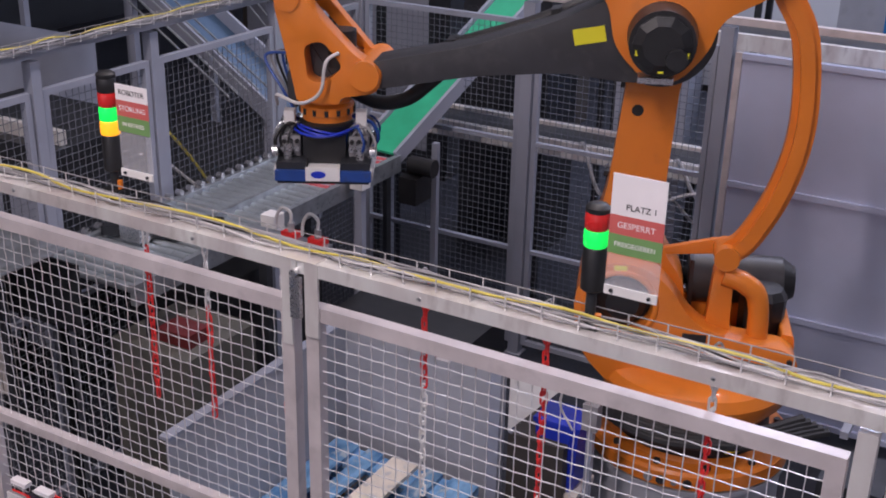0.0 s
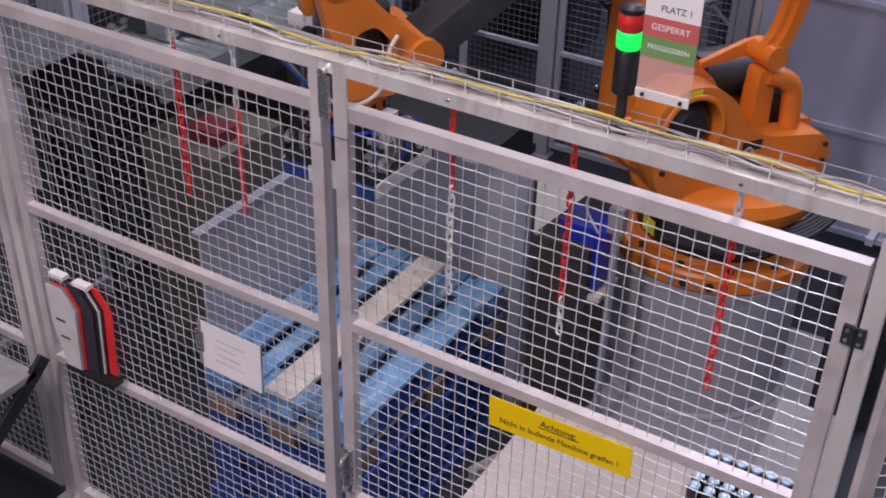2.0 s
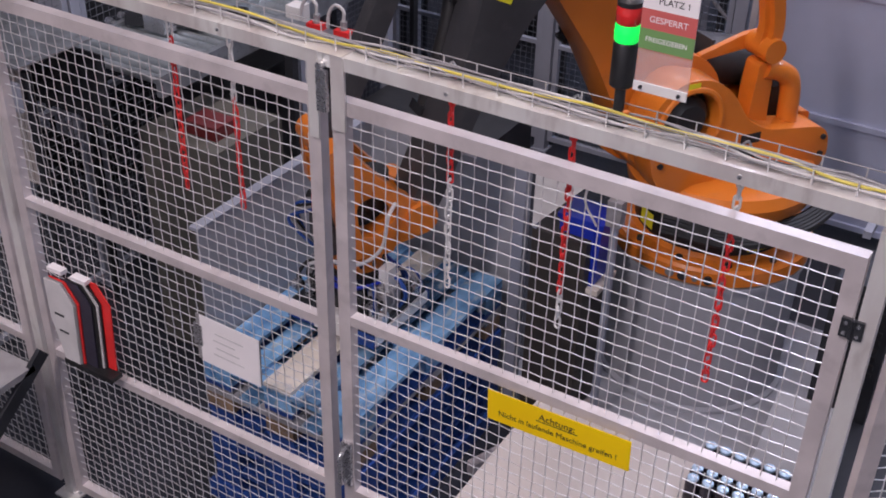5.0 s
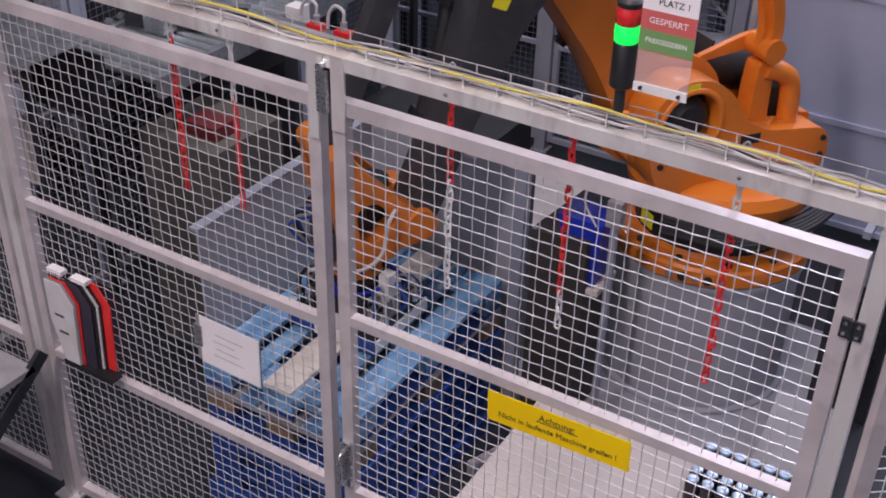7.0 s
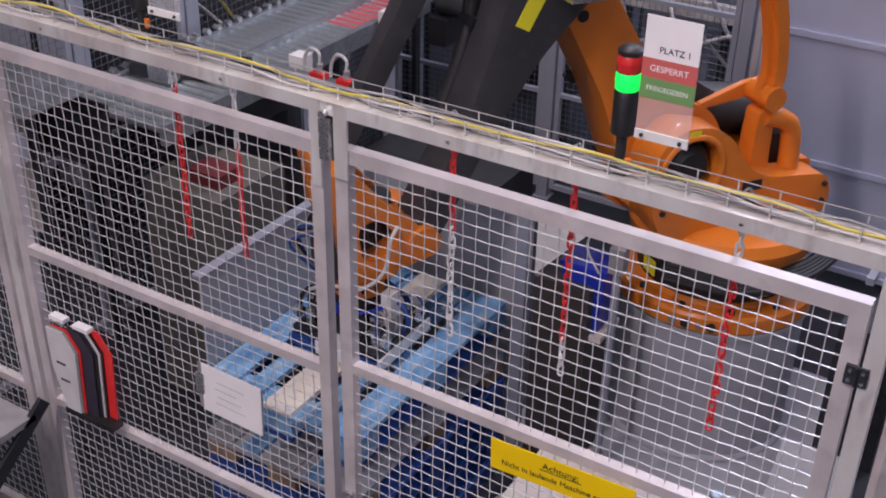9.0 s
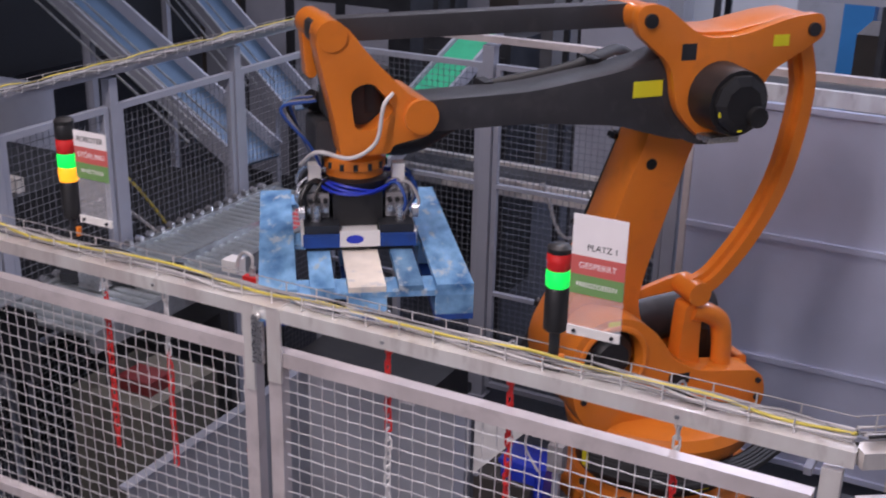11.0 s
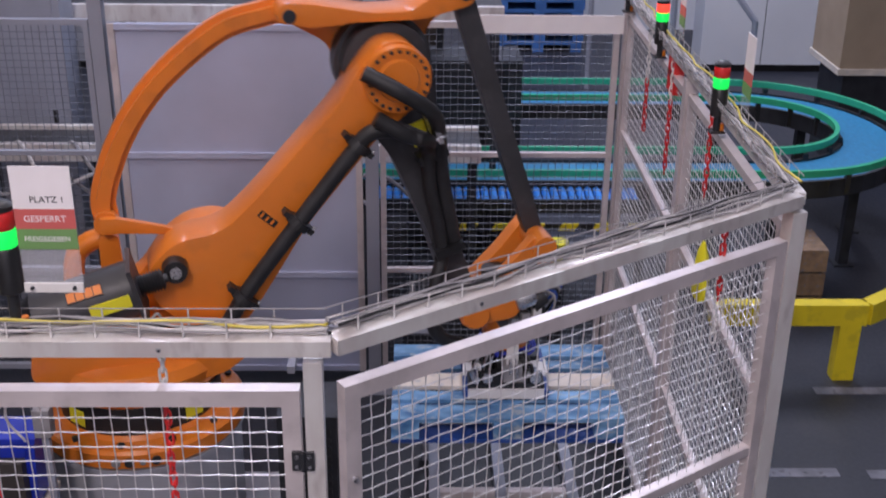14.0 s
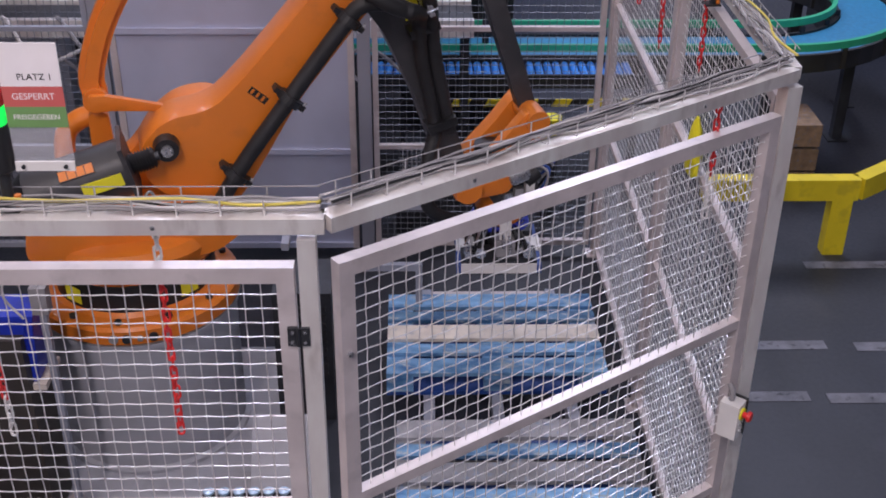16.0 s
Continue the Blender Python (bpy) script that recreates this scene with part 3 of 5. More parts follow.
    part("elbow_motor", rod((0, 0.20, 0), (0, 0.36, 0), 0.15, 0.14, 32), BLACK, el, "black elbow motor cap", smooth=True)
    part("motor_face", turned([(0.125, 0), (0.125, 0.02), (0.085, 0.04)], 10, m=pose(0, 0.36, 0, -90)), BLACK, el)
    part("motor_connector", rod((-0.06, 0.36, -0.05), (-0.06, 0.43, -0.05), 0.05, 0.045, 10), BLACK, el, "black motor connector", smooth=True)
    part("bright_bracket", box(-0.06, 0.09, 0.20, 0.30, -0.185, -0.16), STEEL, el)
    for k in range(3):
        a = radians(200 + k * 70)
        part("motor_label", box(-0.012, 0.012, -0.001, 0.004, -0.012, 0.012), LABELYELLOW, el, "small yellow triangle label", Matrix.Translation((0.105 * math.cos(a), 0.382, 0.105 * math.sin(a))))
    part("plate_label", box(-0.33, -0.25, 0.2005, 0.203, 0.20, 0.25), LABELYELLOW, el, "yellow warning label")
    part("maker_mark", box(0.13, 0.20, 0.2005, 0.203, 0.16, 0.23), DARKMETAL, el, "dark maker's mark as plain bar")
    part("pivot_pin", rod((rx, -0.12, rz), (rx, 0.215, rz), 0.03, n=20), DARKMETAL, el)
    part("pivot_pin", rod((fx, -0.12, fz), (fx, 0.215, fz), 0.03, n=20), DARKMETAL, el)
    R["elbow_plate"] = el

    # arched rear rod, from the carousel's lug to the elbow plate, along +z
    arch = smooth_line([(0, 0, 0), (-0.09, 0, 0.10), (-0.19, 0, 0.36), (-0.225, 0, 0.66), (-0.17, 0, 1.02), (-0.06, 0, 1.21), (0, 0, L1)], 5)
    bm = bmesh.new()
    for s0, s1, w in ((-0.055, 0.055, 0.008), (-0.022, 0.022, 0.036)):
        ins, outs = [], []
        for i, p in enumerate(arch):
            d = (arch[min(i + 1, len(arch) - 1)] - arch[max(i - 1, 0)]).normalized()
            n = Vector((d.z, 0, -d.x))
            for lst, s in ((ins, -1), (outs, 1)):
                lst.append([bm.verts.new(p + n * s * (0.022 + w) + Vector((0, y, 0))) for y in (s0, s1)])
        for i in range(len(arch) - 1):
            for q in ((ins[i][0], ins[i][1], ins[i + 1][1], ins[i + 1][0]), (outs[i][1], outs[i][0], outs[i + 1][0], outs[i + 1][1]), (ins[i][0], ins[i + 1][0], outs[i + 1][0], outs[i][0]), (ins[i][1], outs[i][1], outs[i + 1][1], ins[i + 1][1])):
                bm.faces.new(q)
        for e in (0, -1):
            bm.faces.new((ins[e][0], outs[e][0], outs[e][1], ins[e][1]))
    bmesh.ops.recalc_face_normals(bm, faces=bm.faces[:])
    rr = part("rear_rod", bm, ORANGE, robot, "arched orange connecting rod", smooth=True)
    for z in (0, L1):
        part("rod_eye", rod((0, -0.08, z), (0, 0.08, z), 0.058, n=28), ORANGE, rr, smooth=True)
    R["rear_rod"] = rr

    # black arm along +x from axis 3
    up = [(-0.20, 0.10), (-0.10, 0.20), (0.12, 0.20), (0.45, 0.115), (0.85, 0.06), (1.30, 0.055), (1.42, 0.04), (1.42, -0.05), (1.28, -0.075), (0.85, -0.075), (0.45, -0.115), (0.15, -0.205), (-0.10, -0.20), (-0.21, -0.08)]
    ar = part("arm", slab(rounded(up, 0.07), -0.07, 0.135), CARBON, robot, "tapered dark grey carbon-fibre arm", bevel=0.04, smooth=True)
    part("arm_drum", rod((0, 0.035, 0), (0, 0.14, 0), 0.235, n=44), CARBON, ar, smooth=True)
    part("arm_label", box(0.24, 0.38, 0.1355, 0.139, 0.0, 0.07), LABELYELLOW, ar, "yellow warning label")
    part("arm_label", box(0.30, 0.42, -0.076, -0.0705, 0.0, 0.08), LABELYELLOW, ar, "yellow warning label")
    h1 = smooth_line([(0.10, -0.37, -0.16), (0.22, -0.38, -0.06), (0.32, -0.30, 0.04), (0.42, -0.17, 0.04), (0.62, -0.13, 0.0), (0.95, -0.12, -0.04), (1.10, -0.16, -0.13), (1.25, -0.18, -0.21), (1.40, -0.17, -0.20), (1.55, -0.12, -0.07)], 8)
    part("cable_hose", tube(h1, 0.036, 14), RUBBER, ar, "looping black corrugated cable hose", smooth=True)
    h2 = smooth_line([(-0.10, -0.33, -0.14), (0.02, -0.40, -0.02), (0.18, -0.36, 0.09), (0.34, -0.22, 0.11), (0.45, -0.15, 0.10), (0.62, -0.12, 0.07), (0.95, -0.11, 0.03)], 8)
    part("cable_hose", tube(h2, 0.036, 14), RUBBER, ar, "looping black corrugated cable hose", smooth=True)
    for x, z in ((0.46, 0.06), (0.96, -0.01)):
        part("hose_clamp", box(x - 0.022, x + 0.022, -0.175, -0.06, z - 0.075, z + 0.075), BLACK, ar, "black hose clamp", bevel=0.01)
    part("clamp_bracket", box(0.28, 0.36, -0.30, -0.06, 0.085, 0.11), STEEL, ar, "bright hose bracket")
    part("clamp_bolt", rod((0.33, -0.30, 0.13), (0.33, -0.30, 0.0), 0.008, n=8), STEEL, ar)
    R["arm"] = ar

    # upper tie rod along +x
    tr = part("tie_rod", slab(rounded([(-0.06, 0.05), (L2 + 0.06, 0.045), (L2 + 0.06, -0.045), (-0.06, -0.05)], 0.03), -0.045, 0.045), CARBON, robot, "straight dark grey tie rod", bevel=0.012, smooth=True)
    R["tie_rod"] = tr

    # wrist: origin at the arm's end pivot
    w = rounded([(-0.085, 0.03), (-0.06, -0.08), (0.10, -0.11), (WE - 0.11, -0.12), (WE - 0.10, -0.145), (WE + 0.10, -0.145), (WE + 0.11, -0.08), (WE + 0.13, 0.02), (FRONT[0] + 0.065, FRONT[1] - 0.02), (FRONT[0] + 0.04, FRONT[1] + 0.055), (FRONT[0] - 0.05, FRONT[1] + 0.045), (0.20, 0.24), (0.04, 0.08)], 0.05)
    hole = rounded([(0.10, 0.03), (0.20, 0.15), (0.29, 0.12), (0.27, -0.04), (0.20, -0.05)], 0.04)
    wr = part("wrist", slab(w, 0.05, 0.15, holes=[hole]), ORANGE, robot, "orange triangular wrist casting with an opening", bevel=0.012, smooth=True)
    part("wrist_cheek", slab(rounded([(-0.085, 0.0), (-0.05, -0.08), (0.22, -0.055), (0.26, 0.0), (0.24, 0.04), (0.0, 0.075)], 0.035), -0.17, -0.10), ORANGE, wr, bevel=0.012, smooth=True)
    part("upper_cheek", slab(rounded([(0.02, 0.06), (0.19, 0.25), (0.30, 0.375), (0.39, 0.375), (0.415, 0.30), (0.40, 0.12), (0.36, 0.12), (0.35, 0.255), (0.27, 0.255), (0.10, 0.075)], 0.02), -0.17, -0.10), ORANGE, wr, bevel=0.01, smooth=True)
    part("drive_cover", slab(rounded([(0.12, -0.06), (0.40, -0.02), (0.40, -0.17), (0.18, -0.17)], 0.03), -0.135, 0.045), CARBON, wr, "dark drive cover", bevel=0.01, smooth=True)
    for k in range(3):
        part("air_valve", box(0.20 + 0.06 * k, 0.245 + 0.06 * k, -0.175, -0.136, -0.15, -0.06 + 0.02 * k), [STEEL, CABLEGREY, WHITEPLASTIC][k], wr, bevel=0.005)
    part("wrist_web", slab(rounded([(WE - 0.10, -0.10), (WE + 0.10, -0.10), (WE + 0.11, 0.0), (FRONT[0] + 0.03, FRONT[1] - 0.08), (WE + 0.05, 0.10), (WE - 0.06, -0.06)], 0.03), -0.06, 0.05), CARBON, wr, smooth=True)
    part("wrist_core", slab(rounded([(0.06, 0.02), (0.24, 0.20), (0.345, 0.20), (0.36, -0.02), (0.18, -0.10)], 0.04), -0.085, 0.04), CARBON, wr, "dark wrist drive housing", bevel=0.01, smooth=True)
    part("wrist_motor", rod((WE - 0.07, -0.02, 0.0), (WE - 0.07, -0.02, 0.17), 0.075, n=24), BLACK, wr, "black wrist motor", smooth=True)
    part("pivot_cap", rod((0, -0.215, 0), (0, 0.175, 0), 0.07, n=28), ORANGE, wr, smooth=True)
    part("pivot_cap", rod((FRONT[0], -0.2, FRONT[1]), (FRONT[0], 0.16, FRONT[1]), 0.06, n=28), ORANGE, wr, smooth=True)
    nk = part("neck", turned([(0.11, -0.04), (0.115, -0.11), (0.13, -0.125), (0.13, -0.165), (0.118, -0.17), (0.118, -0.205)], 36, m=Matrix.Translation((WE, -0.02, -0.06))), ORANGE, wr, "orange flange with a ring of bolts", smooth=True)
    for k in range(14):
        a = 2 * math.pi * k / 14
        part("bolt", rod((WE + 0.128 * math.cos(a), -0.02 + 0.128 * math.sin(a), -0.222), (WE + 0.128 * math.cos(a), -0.02 + 0.128 * math.sin(a), -0.195), 0.01, n=6), DARKMETAL, nk)
    air = smooth_line([(0.12, 0.16, 0.10), (0.17, 0.20, 0.06), (0.20, 0.20, -0.08), (0.30, 0.19, -0.14), (0.42, 0.14, -0.12), (0.46, 0.02, -0.20)], 7)
    part("air_hose", tube(air, 0.0085, 8), CABLEWHITE, wr, "clear plastic air hose", smooth=True)
    for k in range(5):
        pts = smooth_line([(WE + 0.16, -0.08 + 0.02 * k, 0.05), (WE + 0.22 + 0.02 * k, -0.14 + 0.03 * k, 0.02), (WE + 0.20, -0.12 + 0.04 * k, -0.12), (WE + 0.15, -0.06 + 0.02 * k, -0.22)], 6)
        part("loose_cable", tube(pts, 0.007, 6), [CABLEGREY, BLUESTEEL, BLACK][k % 3], wr, smooth=True)
    vb = part("valve_block", turned([(0.05, 0.0), (0.062, 0.02), (0.062, 0.09), (0.045, 0.11)], 18, m=Matrix.Translation((WE - 0.01, -0.17, 0.04)) @ Matrix.Rotation(1.2, 4, "Y")), STEEL, wr, "bright metal rotary coupling", smooth=True)
    part("hose_end", rod((WE + 0.09, -0.15, -0.01), (WE + 0.16, -0.13, 0.03), 0.042, n=16), BLACK, wr, smooth=True)
    R["wrist"] = wr

    # gripper: origin on the flange axis at the flange face, boards run along y
    gr = part("vacuum_gripper", turned([(0.125, -0.04), (0.13, 0.0), (0.11, 0.01)], 32), BLACK, robot, "vacuum area gripper with hoses and valve blocks", smooth=True)
    part("suction_box", box(-0.075, 0.075, -0.22, 0.22, 0.016 - GH, 0.07 - GH), WHITEPLASTIC, gr, "pale aluminium suction box", bevel=0.005)
    part("foam_seal", box(-0.215, 0.215, -0.21, 0.21, -GH, 0.0155 - GH), RUBBER, gr)
    part("mount_block", box(-0.10, 0.10, -0.12, 0.12, 0.071 - GH, -0.041), BLACK, gr, bevel=0.008)
    for s in (-1, 1):
        vb = part("vacuum_box", box(s * 0.15 - 0.07, s * 0.15 + 0.07, -0.20, 0.20, 0.05 - GH, 0.10 - GH), DARKMETAL, gr, "dark vacuum generator", bevel=0.008)
        part("blue_ejector", box(s * 0.15 - 0.075, s * 0.15 + 0.075, -0.225, -0.201, 0.016 - GH, 0.065 - GH), BLUESTEEL, vb, "dark blue ejector", bevel=0.006)
        part("blue_ejector", box(s * 0.15 - 0.075, s * 0.15 + 0.075, 0.201, 0.225, 0.016 - GH, 0.065 - GH), BLUESTEEL, vb, "dark blue ejector", bevel=0.006)
        part("suction_body", box(s * 0.15 - 0.068, s * 0.15 + 0.068, -0.20, 0.20, 0.016 - GH, 0.049 - GH), STEEL, gr, "bright suction body")
        part("side_bracket", box(s * 0.17 - 0.025, s * 0.17 + 0.025, -0.06, 0.0, 0.10 - GH, 0.06), WHITEPLASTIC, gr, bevel=0.004)
        for yy in (-0.14, 0.10):
            part("fitting", rod((s * 0.17, yy, 0.10 - GH), (s * 0.17, yy, 0.17 - GH), 0.02, n=14), STEEL, gr)
        part("silencer", rod((s * 0.12, 0.16, 0.12 - GH), (s * 0.22, 0.16, 0.12 - GH), 0.022, n=14), STEEL, gr)
        part("manifold", box(s * 0.20 - 0.03, s * 0.20 + 0.03, 0.02, 0.13, 0.10 - GH, 0.16 - GH), BLACK, gr, bevel=0.006)
        st = part("valve_block", box(s * 0.16 - 0.045, s * 0.16 + 0.045, -0.10, 0.02, 0.101 - GH, -0.05), CABLEGREY, gr, "grey valve block", bevel=0.006)
        for k in range(3):
            part("valve", rod((s * 0.16 - 0.03 + 0.03 * k, -0.101, 0.14 - GH), (s * 0.16 - 0.03 + 0.03 * k, -0.125, 0.14 - GH), 0.013, n=12), STEEL, st)
            part("valve", rod((s * 0.16 - 0.03 + 0.03 * k, -0.101, 0.175 - GH), (s * 0.16 - 0.03 + 0.03 * k, -0.118, 0.175 - GH), 0.010, n=12), BLACK, st)
        for k in range(2):
            part("pressure_gauge", rod((s * 0.215, -0.15 + 0.25 * k, 0.14 - GH), (s * 0.24, -0.15 + 0.25 * k, 0.14 - GH), 0.028, n=16), STEEL, gr)
        part("side_plate", box(s * 0.225 - 0.006, s * 0.225 + 0.006, -0.20, 0.20, 0.016 - GH, 0.072 - GH), WHITEPLASTIC, gr, "pale side plate", bevel=0.002)
    part("front_plate", box(-0.08, 0.08, -0.232, -0.221, 0.02 - GH, 0.085 - GH), WHITEPLASTIC, gr, "white maker's plate", bevel=0.003)
    part("maker_mark", turned([(0.0345, 0.0), (0.035, 0.0015)], 24, m=pose(-0.02, -0.232, 0.052 - GH, 90) @ Matrix.Diagonal((1, 0.5, 1, 1))), BLUEPLASTIC, gr, "blue oval mark")
    for k in range(3):
        r = 0.14 + 0.012 * k
        ring = [(r * math.cos(a) * (1 + 0.05 * math.sin(3 * a + k)), r * math.sin(a), -0.02 + 0.015 * math.sin(2 * a + k)) for a in [2 * math.pi * i / 28 for i in range(28)]]
        part("blue_hose", tube(ring, 0.0065, 6, closed=True), BLUEPLASTIC, gr, "coiled blue air hose", smooth=True)
    for k in range(26):
        s = -1 if k % 2 else 1
        x, y = s * random.uniform(0.12, 0.22), random.uniform(-0.17, 0.17)
        pts = smooth_line([(x, y, 0.11 - GH), (x * 1.15, y * 1.1, 0.18 - GH), (x * 0.95, y * 0.85, 0.25 - GH), (x * 0.65, y * 0.6, 0.21 - GH), (x * 0.55, y * 0.4, 0.10 - GH)], 6)
        part("loose_hose", tube(pts, random.choice((0.005, 0.007, 0.01)), 6), [CABLEGREY, BLACK, BLUESTEEL, STEEL][k % 4], gr, smooth=True)
    R["gripper"] = gr
    return R


ROBOT = build_robot()


# ---- pallets ----
def pallet(name, label, m, mats, dark=GREYWOOD, group="blue pallets"):
    """A 1.2 x 0.8 m pallet: the boards run along y, the origin under its middle."""
    t = thing(name, label, "pallet", m, group)
    w = [0.14, 0.09, 0.14, 0.09, 0.14]
    x = -0.4
    for i, bw in enumerate(w):
        part("deck_board", box(x, x + bw, -0.6, 0.6, 0.122, 0.144), mats[i], t, bevel=0.003)
        x += bw + 0.05
    for y in (-0.6, -0.0725, 0.455):
        part("cross_board", box(-0.4, 0.4, y, y + 0.145, 0.10, 0.1215), mats[0], t, bevel=0.002)
    for xx in (-0.4, -0.0725, 0.255):
        for y in (-0.6, -0.0725, 0.455):
            part("block", box(xx, xx + 0.145, y, y + 0.145, 0.0225, 0.0995), mats[5], t, bevel=0.003)
        part("runner", box(xx, xx + 0.145, -0.6, 0.6, 0.0, 0.022), BLUESTEEL, t, bevel=0.002)
    return t


BLUES = [BLUEWOOD, BLUEWOOD, PALEWOOD, BLUEWOOD, BLUEWOOD, BLUEWOOD]
MIXED = [GREYWOOD, BLUEWOOD, GREYWOOD, BLUEWOOD, GREYWOOD, BROWNWOOD]
PX, PY, PZ = -2.45, 3.42, 0.676
QX, QY, QZ = 0.45, 5.46, 0.076
moved = pallet("pallet", "worn blue wooden pallet with one bare pale centre board", pose(PX, PY, PZ), BLUES)
# the lower three are dark blue: shade down the stack put into their colour
for k in range(4):
    pallet("pallet", "worn grey and blue wooden pallet in a low stack, shaded dark lower down", pose(PX + 0.01 * (k % 2), PY, PZ - 0.146 * (k + 1)), MIXED if k == 0 else [BLUESTEEL] * 6)
pallet("pallet", "worn grey and blue wooden pallet on the low conveyor", pose(QX + 0.06, QY - 1.2, QZ, 0, 0, 90), MIXED)

# ---- cables on the rails ----
def cable_tray(name, a, b, label, yellow=True):
    t = thing(name, label, "cable tray")
    a, b = Vector((*a, 0)), Vector((*b, 0))
    d = (b - a).normalized()
    n = Vector((-d.y, d.x, 0))
    L = (b - a).length
    for off, z in ((-0.012, 2.622), (0.062, 2.622), (0.02, 2.582), (0.05, 2.582)):
        part("tray_wire", tube([a + n * off + Vector((0, 0, z)), b + n * off + Vector((0, 0, z))], 0.0017, 6), CABLEGREY, t)
    u = tube([(-0.012, 0, 0.05), (-0.012, 0, 0.008), (0.062, 0, 0.008), (0.062, 0, 0.05)], 0.0024, 5)
    first = None
    for k in range(int(L / 0.105)):
        p = a + d * (0.05 + k * 0.105)
        m = Matrix.Translation((p.x, p.y, 2.572)) @ Matrix.Rotation(math.atan2(n.y, n.x), 4, "Z")
        if first is None:
            first = part("tray_hoop", u, WIRE, t, m=m)
        else:
            again("tray_hoop", first.data, t, m)
    rnd = random.Random(len(name) + int(L * 10))
    for k in range(11):
        base = -0.004 + 0.006 * k
        pts = []
        for i in range(int(L / 0.16) + 2):
            s = min(L, i * 0.16)
            off = min(0.058, max(-0.008, base + rnd.uniform(-0.016, 0.016)))
            z = 2.588 + rnd.uniform(0, 0.018) + (0.014 if k == 2 else 0.0)
            pts.append(a + d * s + n * off + Vector((0, 0, z)))
        mt = CABLEYELLOW if k == 2 and yellow else [CABLEGREY, CABLEWHITE, BLACK, CABLEWHITE, CABLEGREY][k % 5]
        part("cable", tube(smooth_line(pts, 3), 0.0042 if k == 2 else 0.0032, 6), mt, t, "yellow cable" if k == 2 and yellow else "", smooth=True)
    return t


cable_tray("front_cable_tray", (-4.4, 2.475), (-0.23, 2.475), "wire cable tray with grey and yellow cables on the rail")
cable_tray("corner_cable_tray", (-0.20, 2.49), (1.20, 3.45), "wire cable tray with pale cables over the angled gate", False)
cable_tray("side_cable_tray", (1.23, 3.50), (1.22, 6.65), "wire cable tray with coloured cables on the side rail")
cable_tray("rear_cable_tray", (-4.48, 6.65), (-4.48, 2.6), "wire cable tray with a yellow cable on the grey rail")


# ---- signal lamps ----
def signal_lamp(x, y, z, lenses, label, s=1.0, low=0.19):
    t = thing("signal_lamp", label, "signal lamp", pose(x, y, z), "signal lamps")
    part("bracket", box(-0.03, 0.03, -0.03, 0.03, 0.0, 0.006), BLACK, t)
    part("stem", rod((0, 0, 0.006), (0, 0, (low - 0.12) * s), 0.014, n=14), DARKMETAL, t)
    part("plug", rod((0.022, 0, 0.006), (0.022, 0, 0.035), 0.009, n=10), ORANGE, t, "orange cable plug")
    part("socket", turned([(0.026, (low - 0.12) * s), (0.031, (low - 0.115) * s), (0.031, low * s - 0.004), (0.028, low * s)], 24), BLACK, t, smooth=True)
    zz = low * s + 0.001
    for kind in lenses:
        h = 0.045 * s
        mt = {"g": LAMPGREEN, "r": LAMPRED, "R": LAMPREDLIT, "a": LAMPAMBER, "k": BLACK}[kind]
        nm = {"g": "lit green lens", "r": "dark red lens", "R": "lit red lens", "a": "lit amber lens", "k": "black module"}[kind]
        part("lens", turned([(0.029, zz), (0.0315, zz + 0.004), (0.0315, zz + h - 0.004), (0.029, zz + h)], 24), mt, t, nm, smooth=True)
        if kind != "k":
            part("lens_ring", rod((0, 0, zz + h * 0.52), (0, 0, zz + h * 0.60), 0.0322, n=24), mt, t)
        zz += h + 0.001
    part("cap", turned([(0.031, zz), (0.032, zz + 0.012), (0.022, zz + 0.02), (0.004, zz + 0.022)], 24), BLACK, t, smooth=True)
    return t


LAMPREDLIT = glowing("lit_red_lens", (1.0, 0.05, 0.03), 1.6)
signal_lamp(-2.705, 2.585, 2.585, "agrk", "tall signal lamp with lit green and amber lenses on the rail", 1.02, 0.185)
signal_lamp(-0.98, 2.51, 2.58, "gr", "signal lamp with a lit green lens on the front rail", 1.0, 0.22)
signal_lamp(1.185, 6.60, 2.49, "gR", "signal lamp with lit red and green lenses", 0.95)
signal_lamp(1.185, 5.63, 2.47, "gR", "signal lamp with lit red and green lenses", 0.95)
signal_lamp(1.18, 4.40, 2.48, "gr", "signal lamp with a lit green lens on the side rail", 0.95)


def status_sign(name, label, m, w, rows, top, size):
    """A clear sheet that carries coloured fields one over the other; origin at its lower left corner."""
    t = thing(name, label, "sign", m)
    part("clear_sheet", box(0, w, 0.0, 0.003, 0, top), PERSPEX, t, "clear acrylic sheet")
    part("foot_bar", box(0.0, w, -0.006, -0.0005, 0.004, 0.028), WHITEPLASTIC, t, "pale clamping bar")
    for x in (0.02, w - 0.02):
        part("bolt", rod((x, -0.012, 0.016), (x, -0.006, 0.016), 0.005, n=8), DARKMETAL, t)
    z = top
    for h, mt, words, ink in rows:
        f = part("field", box(0, w, -0.0025, -0.0005, z - h, z), mt, t)
        if words:
            lettering(words, size if len(words) < 9 else size * 0.8, ink, t, Matrix.Translation((w / 2, -0.0029, z - h / 2)) @ pose(0, 0, 0, 90))
        z -= h
    return t


